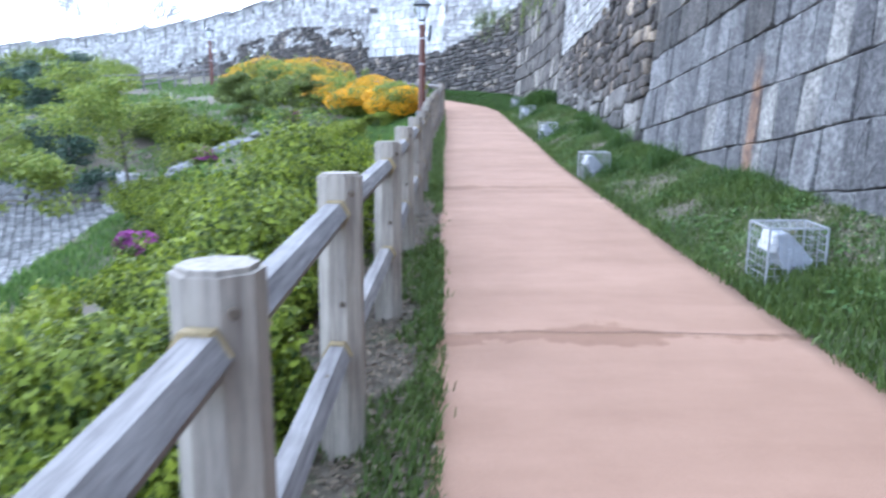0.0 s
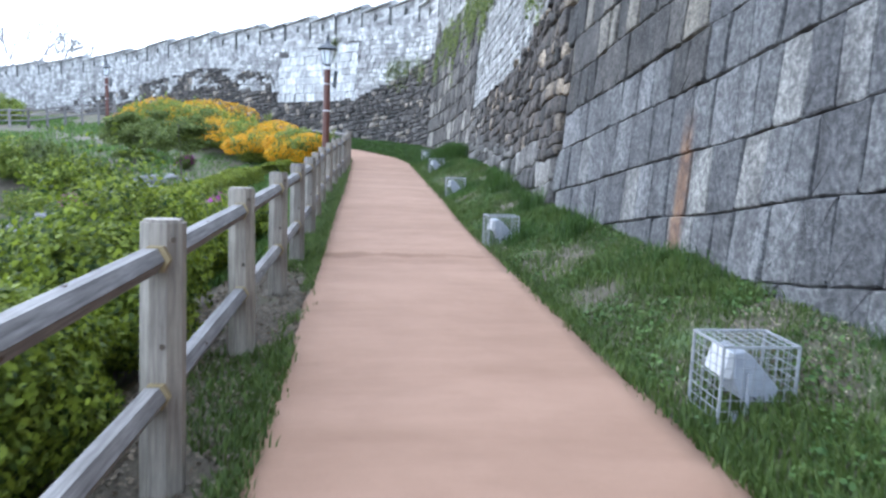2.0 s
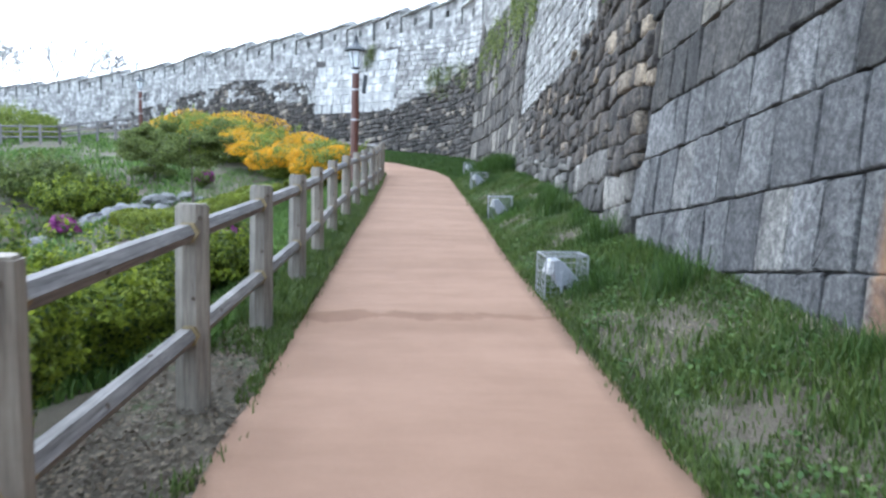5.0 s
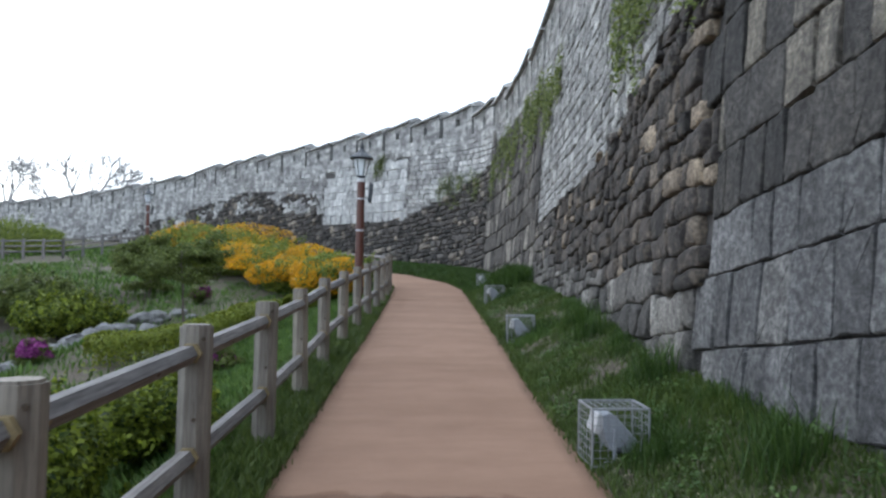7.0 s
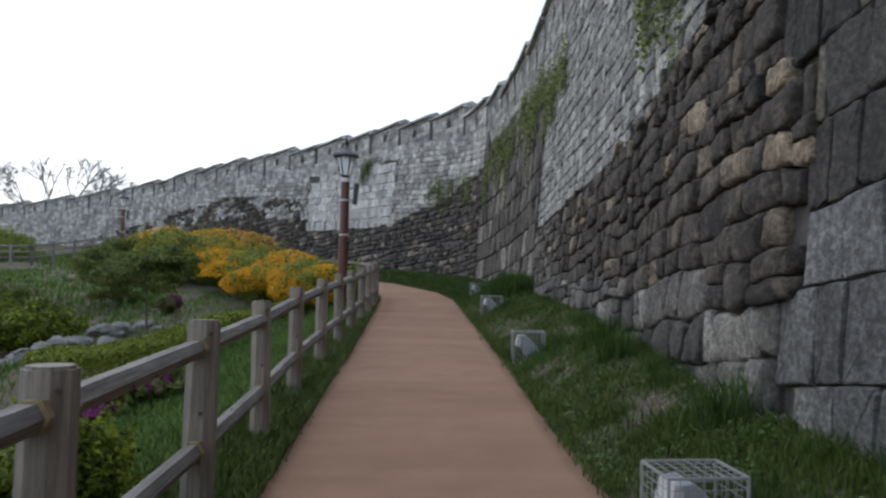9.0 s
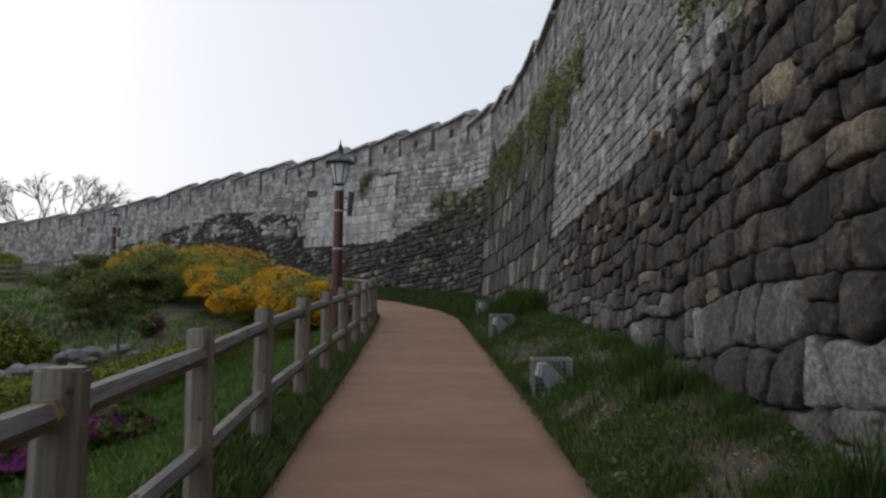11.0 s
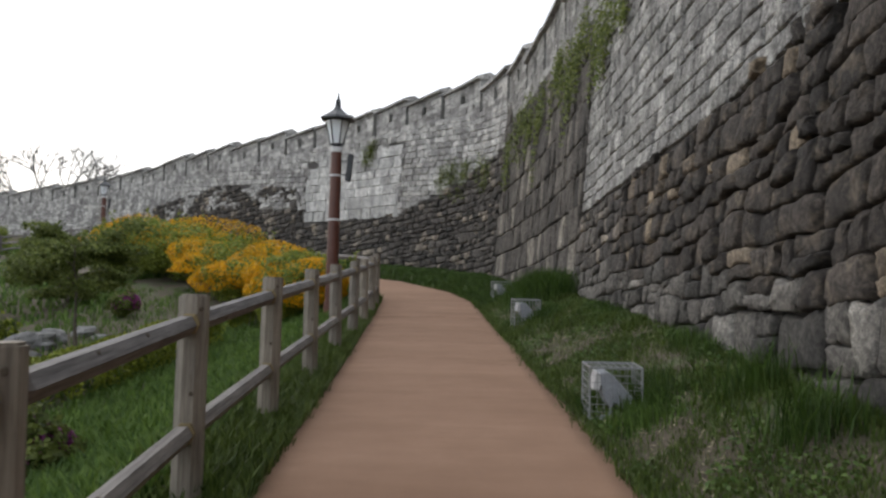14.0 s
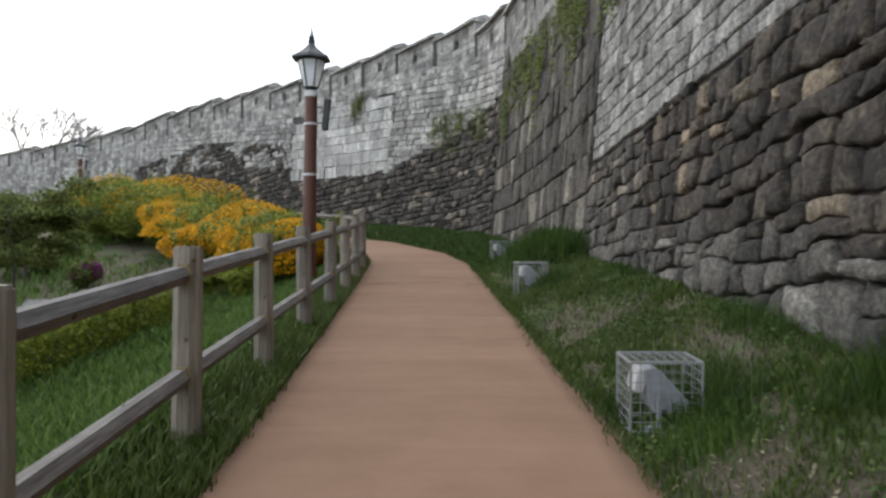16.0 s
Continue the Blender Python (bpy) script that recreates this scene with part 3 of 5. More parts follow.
# narrow dark blocks under pale stone
narrow_top = lambda s: min(top_z(s), 7.2 + 0.08 * (s - sC) + 0.5 * noise.noise((s * 1.4, 2.0, 0)))
cells_n = stone_cells(sC, sD, floor_line, narrow_top, 0.7, 0.34, 0.025, 0.025, -0.06, rng)
lay(cells_n, SLATE, 0.08, 0.009, 0.08, 0.12, rng, wall_narrow, limit=300, wobble=0.012)
cells_n2 = stone_cells(sC, sD, narrow_top, over_top, 0.28, 0.4, 0.03, 0.03, 0.05, rng)
lay(cells_n2, PALE, 0.05, 0.008, 0.1, 0.2, rng, wall_narrow, limit=0, joined_label="pale squared stonework")

# the far length
sP0, sP1 = S(43.6), S(49.3)
DARK_S = [sD, S(39), S(41.5), sP0, sP1, S(49.9), S(55), S(58), S(62), S(66), S(71)]
DARK_Z = (6.9, 6.6, 5.8, 5.15, 5.0, 7.1, 7.7, 7.4, 6.8, 6.0, 3.0)
dark_line = lambda s: float(np.interp(s, DARK_S, DARK_Z))
inside_patch = lambda s, z: sP0 < s < sP1 and z < 8.15
cells_d = []
for k in range(6):
    a, b = sD + (S(70) - sD) * k / 6, sD + (S(70) - sD) * (k + 1) / 6
    cells_d += rubble_cells(a, b, floor_line, dark_line, 0.26, 0.2, 1.35, rng)
# beyond the repaired panel the dark stones thin out upwards among grey ones
is_grey = [c[1][0] > sP1 and c[1][1] > dark_line(c[1][0]) - 1.3 and noise.noise((c[1][0] * 0.6, c[1][1] * 0.9, 3)) + rng.uniform(-0.25, 0.25) > 0.05 for c in cells_d]
lay([c for c, g in zip(cells_d, is_grey) if not g], RUBBLE_HAZED, 0.12, 0.01, 0.2, 0.3, rng, wall_far, limit=0, joined_label="dark rubble stonework")
lay([c for c, g in zip(cells_d, is_grey) if g], GREY, 0.1, 0.01, 0.15, 0.3, rng, wall_far, limit=0, joined_label="grey rubble stonework")
cells_u = [c for c in stone_cells(sD, sEnd, dark_line, over_top, 0.24, 0.42, 0.03, 0.03, 0.06, rng) if not inside_patch(c[1][0], c[1][1])]
lay([c for c in cells_u if c[1][0] < sP0 + 1], GREY, 0.05, 0.01, 0.1, 0.2, rng, wall_far, limit=0, joined_label="pale coursed stonework")
lay([c for c in cells_u if c[1][0] >= sP0 + 1], GREY, 0.06, 0.01, 0.1, 0.2, rng, wall_far, limit=0, joined_label="grey coursed stonework")
cells_q = stone_cells(sP0, sP1, dark_line, lambda s: 8.15, 0.45, 0.95, 0.01, 0.0, 0.02, rng)
lay(cells_q, PATCH, 0.05, 0.008, 0.05, 0.1, rng, wall_far, limit=0, joined_label="repaired panel of pale new blocks")


# ---------------------------------------------------------------- parapet
def wall_slab(bm_v, bm_f, s0, s1, z0, z1, o0, o1, n=3):
    """A curved slab along the wall, set by arc length, height and offset from the face at the wall's top."""
    base = len(bm_v)
    ss = np.linspace(s0, s1, n)
    for s in ss:
        t = top_z(s)
        ref = WALL.place(s, t, 0)
        x, y, nx_, ny_ = WALL.base(s)
        for z, o in ((z0(s), o0), (z1(s), o0), (z1(s), o1), (z0(s), o1)):
            bm_v.append((ref[0] + nx_ * o, ref[1] + ny_ * o, z))
    for j in range(n - 1):
        for i in range(4):
            bm_f.append((base + j * 4 + i, base + j * 4 + (i + 1) % 4, base + j * 4 + 4 + (i + 1) % 4, base + j * 4 + 4 + i))
    e = base + (n - 1) * 4
    bm_f += [(base + 3, base + 2, base + 1, base), (e, e + 1, e + 2, e + 3)]


def merlon(s0, s1):
    """One length of parapet: two halves, the farther a step higher, each with a loophole, parted by a tall slit."""
    ob = new("parapet")
    tagged(ob, "grey stone parapet with loopholes under stepped cap stones", "parapet", "parapets on the fortress wall", "structure")
    rr = random.Random(int(s0 * 10))
    mid, slit = (s0 + s1) / 2, 0.2
    core_v, core_f, v, f = [], [], [], []
    for a, b, lift in ((s0, mid - slit / 2, -0.06), (mid + slit / 2, s1, 0.06)):
        c = (a + b) / 2
        tall = 1.2 + lift + rr.uniform(-0.03, 0.03)
        zt = lambda q: top_z(c) + tall - STEP * (q - c)
        zb = lambda q: top_z(q) - 0.05
        hole, lo, hi = 0.26, tall - 0.62, tall - 0.3
        at = lambda h: (lambda q: top_z(c) + h - STEP * (q - c))
        wall_slab(core_v, core_f, a, c - hole / 2, zb, zt, 0.0, -0.75)
        wall_slab(core_v, core_f, c + hole / 2, b, zb, zt, 0.0, -0.75)
        wall_slab(core_v, core_f, c - hole / 2, c + hole / 2, zb, at(lo), 0.0, -0.75, 2)
        wall_slab(core_v, core_f, c - hole / 2, c + hole / 2, at(hi), zt, 0.0, -0.75, 2)
        wall_slab(core_v, core_f, c - hole / 2 - 0.02, c + hole / 2 + 0.02, at(lo - 0.05), at(hi + 0.05), -0.5, -0.72, 2)
        # face stones in courses, leaving the loophole free
        course = tall / 6
        for k in range(-2, 6):
            s = a
            while s < b - 0.05:
                e = min(b, s + rr.uniform(0.28, 0.62))
                if b - e < 0.18:
                    e = b
                pieces = [(s, e)]
                z0, z1 = course * k, course * (k + 1) - 0.012
                if s < c + hole / 2 and e > c - hole / 2 and z0 < hi - 0.02 and z1 > lo + 0.02:
                    pieces = [(s, min(e, c - hole / 2)), (max(s, c + hole / 2), e)]
                for p, q in pieces:
                    if q - p > 0.06:
                        wall_slab(v, f, p + 0.006, q - 0.006, at(z0), at(z1), 0.025 + rr.uniform(0, 0.025), -0.02, 2)
                s = e
        # cap stones
        n = 2
        for i in range(n):
            p, q = a - 0.07 + (b - a + 0.14) * i / n, a - 0.07 + (b - a + 0.14) * (i + 1) / n - 0.012
            cv = []
            for s in (p, q):
                ref = WALL.place(s, top_z(s), 0)
                x, y, nx_, ny_ = WALL.base(s)
                for o, h in ((0.17, 0.0), (0.17, 0.1), (-0.375, 0.3), (-0.92, 0.1), (-0.92, 0.0)):
                    cv.append((ref[0] + nx_ * o, ref[1] + ny_ * o, zt(s) + h))
            cf = [(i_, (i_ + 1) % 5, 5 + (i_ + 1) % 5, 5 + i_) for i_ in range(5)] + [(4, 3, 2, 1, 0), (5, 6, 7, 8, 9)]
            link_mesh("cap_stone", cv, cf, CAPSTONE, ob)
    wall_slab(core_v, core_f, mid - slit / 2 - 0.02, mid + slit / 2 + 0.02, lambda q: top_z(q) - 0.3, lambda q: top_z(q) + 1.1, -0.5, -0.72, 2)
    link_mesh("wall_core", core_v, core_f, MORTAR_PALE, ob)
    tagged(link_mesh("facing", v, f, GREY if mid > sD else PALE, ob, "coursed facing stones"), kind="stuff")


STEP = 0.1
s = S(8.0) + 0.2
while s < sEnd - 5:
    step = 4.85 if s < S(50) else 5.6
    merlon(s + 0.1, s + step - 0.18)
    s += step


# ---------------------------------------------------------------- fence
def post_thing():
    ob = new("fence_post")
    tagged(ob, "weathered octagonal timber fence post with bolted brackets", "fence post", "posts of the path fence")
    bm = bmesh.new()
    put_rod(bm, (0, 0, -0.35), (0, 0, 1.2), 0.1, 0.095, 8, radians(22.5))
    top = [e for e in bm.edges if all(v.co.z > 1.1 for v in e.verts)]
    bmesh.ops.bevel(bm, geom=top, offset=0.012, segments=2, affect="EDGES")
    part("timber", bm, POST_WOOD, ob)
    for z in (1.04, 0.45):
        bm = bmesh.new()
        for e in (-0.112, 0.112):
            put_rod(bm, (0, e - 0.018, z), (0, e + 0.018, z), 0.063, 0.063, 6, radians(30))
        put_box(bm, (-0.03, -0.11, z - 0.03), (0.03, 0.11, z + 0.03))
        part("bracket", bm, BRACKET, ob, "rusty yellowish steel bracket")
    for a, b, r in (((0.06, -0.08, 1.12), (0.066, -0.094, 1.12), 0.014), ((0.02, -0.085, 0.66), (0.022, -0.099, 0.66), 0.014)):
        bm = bmesh.new()
        put_rod(bm, a, b, r, r * 0.8, 8)
        part("knot", bm, KNOT, ob, "dark knot in the wood")
    return ob


POST_Y = [1.38, 2.97, 4.9, 7.0, 8.95, 10.8, 12.6, 14.45, 16.35, 18.3, 20.25, 22.2, 24.1, 25.9, 27.6, 29.2, 30.7]
POST_X = [-0.43, -0.42, -0.37, -0.36, -0.33, -0.31, -0.29, -0.3, -0.32, -0.28, -0.23, -0.18, -0.12, -0.08, -0.05, -0.06, -0.16]
POSTS = [(-0.43, -0.55), *zip(POST_X, POST_Y), (-0.75, 32.2), (-1.75, 33.6), (-2.9, 35.0), (-4.2, 36.3), (-5.5, 37.6)]
first = post_thing()
rr = random.Random(3)
tops = []
for i, (x, y) in enumerate(POSTS):
    z = float(rise(y))
    m = pose(x, y, z, rr.uniform(-0.8, 0.8), rr.uniform(-0.8, 0.8), rr.uniform(-6, 6))
    tops.append(Vector((x, y, z)))
    if i == 0:
        first.matrix_basis = m
    else:
        copy_thing(first, m @ Matrix.Diagonal((0.88, 0.88, 1, 1)) if y > 13 else m)


def rail_thing(a, b, z):
    """An eight-sided rail between two posts, with worn ends."""
    a, b = a + Vector((0, 0, z)), b + Vector((0, 0, z))
    d = b - a
    ob_m = Matrix.Translation(a) @ d.to_track_quat("Z", "Y").to_matrix().to_4x4()
    length = d.length
    bm = bmesh.new()
    put_rod(bm, (0, 0, 0.1), (0, 0, length - 0.1), 0.058, 0.058, 6, radians(30))
    put_rod(bm, (0, 0, 0.07), (0, 0, 0.1), 0.045, 0.058, 6, radians(30))
    put_rod(bm, (0, 0, length - 0.1), (0, 0, length - 0.07), 0.058, 0.045, 6, radians(30))
    ob = part("fence_rail", bm, RAIL_WOOD)
    ob.matrix_basis = ob_m
    tagged(ob, "weathered grey hexagonal timber fence rail", "fence rail", "rails of the path fence")
    for u in (0.35, 0.62):
        bm = bmesh.new()
        k = length * (u + rr.uniform(-0.1, 0.1))
        an = rr.uniform(0, 6.28)
        put_rod(bm, (0.045 * math.cos(an), 0.045 * math.sin(an), k), (0.055 * math.cos(an), 0.055 * math.sin(an), k), 0.016, 0.012, 6)
        part("knot", bm, KNOT, ob, "dark knot")


for a, b in zip(tops, tops[1:]):
    for z in (1.04, 0.45):
        rail_thing(a, b, z)


# ---------------------------------------------------------------- street lamps
def lamp_thing():
    ob = new("street_lamp")
    tagged(ob, "brown steel street lamp with a black lantern head", "street lamp", "lamps along the path")
    bm = bmesh.new()
    put_rod(bm, (0, 0, -0.2), (0, 0, 0.5), 0.15, 0.14, 16)
    put_rod(bm, (0, 0, 0.5), (0, 0, 3.5), 0.122, 0.108, 16)
    part("pole", bm, BROWN_PAINT, ob, smooth=False)
    for z in (2.12, 3.0, 3.52):
        bm = bmesh.new()
        h = 0.05 if z > 3.4 else 0.018
        put_rod(bm, (0, 0, z - h), (0, 0, z + h), 0.12, 0.12, 16)
        part("band", bm, SILVER, ob, "silver band")
    bm = bmesh.new()
    put_rod(bm, (0, 0, 3.57), (0, 0, 3.64), 0.07, 0.13, 6)
    lantern = part("lantern", bm, BLACK_IRON, ob, "black iron lantern")
    for k in range(6):
        an = radians(60 * k)
        bm = bmesh.new()
        put_rod(bm, (0.12 * math.cos(an), 0.12 * math.sin(an), 3.62), (0.235 * math.cos(an), 0.235 * math.sin(an), 4.1), 0.014, 0.014, 5)
        part("bar", bm, BLACK_IRON, lantern)
    bm = bmesh.new()
    put_rod(bm, (0, 0, 4.09), (0, 0, 4.121), 0.25, 0.3, 6)
    put_rod(bm, (0, 0, 4.12), (0, 0, 4.161), 0.37, 0.35, 6)
    put_rod(bm, (0, 0, 4.16), (0, 0, 4.301), 0.33, 0.13, 6)
    put_rod(bm, (0, 0, 4.3), (0, 0, 4.401), 0.13, 0.05, 6)
    part("roof", bm, BLACK_IRON, lantern)
    bm = bmesh.new()
    put_rod(bm, (0, 0, 4.4), (0, 0, 4.46), 0.06, 0.06, 8)
    bmesh.ops.create_uvsphere(bm, u_segments=8, v_segments=6, radius=0.055, matrix=Matrix.Translation((0, 0, 4.5)))
    put_rod(bm, (0, 0, 4.54), (0, 0, 4.68), 0.03, 0.008, 6)
    part("finial", bm, BLACK_IRON, lantern)
    for k in range(6):
        a0, a1 = radians(60 * k + 4), radians(60 * k + 56)
        v = [(r * math.cos(a) * 0.97, r * math.sin(a) * 0.97, z) for r, z in ((0.12, 3.64), (0.235, 4.09)) for a in (a0, a1)]
        link_mesh("pane", v, [(0, 1, 3, 2)], GLASS, lantern, "frosted glass pane")
    bm = bmesh.new()
    put_box(bm, (0.19, -0.07, 2.9), (0.3, 0.07, 3.44), 0.015, Matrix.Translation((0.24, 0, 2.9)) @ Matrix.Rotation(radians(5), 4, "Y") @ Matrix.Translation((-0.24, 0, -2.9)))
    put_rod(bm, (0.08, 0, 3.3), (0.2, 0, 3.3), 0.015, sides=6)
    put_rod(bm, (0.08, 0, 3.02), (0.2, 0, 3.02), 0.015, sides=6)
    part("loudspeaker", bm, BLACK_IRON, ob, "slim dark column speaker on brackets")
    return ob


lamp = lamp_thing()
lamp.matrix_basis = pose(-0.8, 26.75, gz(-0.8, 26.75) - 0.23, 0, 0.6, 0)
copy_thing(lamp, pose(-16.2, 52.2, 3.1, 0, 0, 40))


# ---------------------------------------------------------------- caged floodlights
def cage_thing():
    ob = new("floodlight")
    tagged(ob, "grey floodlight inside a white wire cage in the grass", "floodlight", "caged floodlights below the wall")
    w, d, h = 0.44, 0.36, 0.43
    bm = bmesh.new()
    t = 0.0042
    xs, ys_, zs = np.linspace(0, w, 8), np.linspace(0, d, 6), np.linspace(0, h, 8)
    for y in (0, d):
        for x in xs:
            put_box(bm, (x - t / 2, y - t / 2, 0), (x + t / 2, y + t / 2, h))
        for z in zs:
            put_box(bm, (0, y - t / 2, z - t / 2), (w, y + t / 2, z + t / 2))
    for x in (0, w):
        for y in ys_[1:-1]:
            put_box(bm, (x - t / 2, y - t / 2, 0), (x + t / 2, y + t / 2, h))
        for z in zs:
            put_box(bm, (x - t / 2, 0, z - t / 2), (x + t / 2, d, z + t / 2))
    for x in xs[1:-1]:
        put_box(bm, (x - t / 2, 0, h - t / 2), (x + t / 2, d, h + t / 2))
    for y in ys_[1:-1]:
        put_box(bm, (0, y - t / 2, h - t / 2), (w, y + t / 2, h + t / 2))
    tagged(part("wire_cage", bm, WIRE, ob, "pale welded wire cage"), kind="stuff")
    bm = bmesh.new()
    for x in (0, w):
        for y in (0, d):
            put_box(bm, (x - 0.007, y - 0.007, -0.2), (x + 0.007, y + 0.007, h + 0.005))
    for y in (0, d):
        put_box(bm, (0, y - 0.007, h - 0.007), (w, y + 0.007, h + 0.007))
        put_box(bm, (0, y - 0.007, -0.007), (w, y + 0.007, 0.007))
    for x in (0, w):
        put_box(bm, (x - 0.007, 0, h - 0.007), (x + 0.007, d, h + 0.007))
    part("cage_frame", bm, WIRE, ob)
    # wedge-shaped housing: a side profile drawn out in depth
    bm = bmesh.new()
    side = ((0.1, 0.375), (0.17, 0.385), (0.21, 0.36), (0.385, 0.17), (0.37, 0.1), (0.3, 0.07), (0.17, 0.1), (0.12, 0.2))
    lo, hi = [bm.verts.new((x, 0.07, z)) for x, z in side], [bm.verts.new((x, 0.3, z)) for x, z in side]
    bm.faces.new(lo)
    bm.faces.new(list(reversed(hi)))
    for i in range(len(side)):
        k = (i + 1) % len(side)
        bm.faces.new((lo[i], hi[i], hi[k], lo[k]))
    bmesh.ops.recalc_face_normals(bm, faces=list(bm.faces))
    bmesh.ops.bevel(bm, geom=list(bm.edges), offset=0.007, segments=1, affect="EDGES")
    body = part("lamp_housing", bm, STEEL_GREY, ob, "bevelled grey metal housing")
    bm = bmesh.new()
    put_box(bm, (-0.03, -0.105, -0.075), (0.03, 0.105, 0.075), 0.006, Matrix.Translation((0.085, 0.185, 0.3)) @ Matrix.Rotation(radians(14), 4, "Y"))
    part("gear_box", bm, SILVER, body, "white ballast box")
    bm = bmesh.new()
    put_rod(bm, (0.23, 0.06, 0.1), (0.23, 0.31, 0.1), 0.025, sides=8)
    part("hinge", bm, BLACK_IRON, body, "black hinge")
    bm = bmesh.new()
    put_box(bm, (0.1, 0.02, 0.0), (0.26, 0.05, 0.03), 0.004)
    put_box(bm, (0.17, 0.02, 0.0), (0.19, 0.04, 0.27), 0.003)
    part("yoke_arm", bm, STEEL_GREY, ob)
    bm = bmesh.new()
    put_box(bm, (0.1, 0.31, 0.0), (0.26, 0.34, 0.03), 0.004)
    put_box(bm, (0.17, 0.32, 0.0), (0.19, 0.34, 0.27), 0.003)
    part("yoke_arm", bm, STEEL_GREY, ob)
    return ob


CAGES = [(2.44, 5.4, 0), (2.27, 12.0, 4), (2.36, 18.4, -3), (2.55, 24.7, 3), (2.75, 30.2, 5), (2.4, -1.0, 0)]
cage = cage_thing()
for i, (x, y, turn) in enumerate(CAGES):
    m = pose(x + 0.03, y, gz(x + 0.15, y + 0.15) - 0.02, 2, 0, turn)
    if i == 0:
        cage.matrix_basis = m
    else:
        copy_thing(cage, m)


# ---------------------------------------------------------------- planting
def leaf_quads(points, normals, size, rng_, long=1.7):
    """Small pointed leaves: a folded pair of triangles each."""
    n = len(points)
    ref = rng_.normal(size=(n, 3))
    u = np.cross(normals, ref)
    u /= np.linalg.norm(u, axis=1, keepdims=True) + 1e-9
    w = np.cross(normals, u)
    k = size * rng_.uniform(0.6, 1.35, (n, 1))
    a = points - u * k * long * 0.5
    b = points + u * k * long * 0.5
    c = points + w * k * 0.5 + normals * k * 0.15
    d = points - w * k * 0.5 + normals * k * 0.15
    v = np.stack([a, c, b, d], 1).reshape(-1, 3)
    i = np.arange(n)[:, None] * 4
    f = np.concatenate([i, i + 3, i + 2, i + 1], 1)
    return v, f


def fast_mesh(name, v, f, mat, parent=None, label=""):
    me = bpy.data.meshes.new(name)
    k = f.shape[1]
    me.vertices.add(len(v))
    me.vertices.foreach_set("co", np.asarray(v, np.float32).ravel())
    me.loops.add(f.size)
    me.loops.foreach_set("vertex_index", f.astype(np.int32).ravel())
    me.polygons.add(len(f))
    me.polygons.foreach_set("loop_start", np.arange(0, f.size, k, dtype=np.int32))
    me.materials.append(mat)
    me.update(calc_edges=True)
    ob = new(name, me)
    if parent:
        ob.parent = parent
    return tagged(ob, label)


def cloud(n, radii, rng_, lumps=9, shell=0.55, flat=0.0):
    """Points of an uneven crown with gaps, and their outward directions."""
    d = rng_.normal(size=(n, 3))
    d /= np.linalg.norm(d, axis=1, keepdims=True)
    axes = rng_.normal(size=(lumps, 3))
    axes /= np.linalg.norm(axes, axis=1, keepdims=True)
    bump = np.max(np.exp(6 * (d @ axes.T - 1)), 1)
    r = (0.68 + 0.42 * bump) * (shell + (1 - shell) * rng_.uniform(size=n)) ** 0.6
    p = d * r[:, None] * np.asarray(radii)
    return p, d


def stems(parent, base_r, height, spread, count, rng_, mat=BARK, r=0.012):
    bm = bmesh.new()
    for _ in range(count):
        a = rng_.uniform(0, 6.28)
        foot = Vector((base_r * math.cos(a) * 0.5, base_r * math.sin(a) * 0.5, -0.1))
        tip = Vector((spread * math.cos(a) * rng_.uniform(0.3, 1), spread * math.sin(a) * rng_.uniform(0.3, 1), height * rng_.uniform(0.7, 1)))
        mid = (foot + tip) / 2 + Vector((0, 0, height * 0.15))
        put_rod(bm, foot, mid, r, r * 0.75, 5)
        put_rod(bm, mid, tip, r * 0.75, r * 0.3, 5)
    tagged(part("stems", bm, mat, parent), kind="stuff")


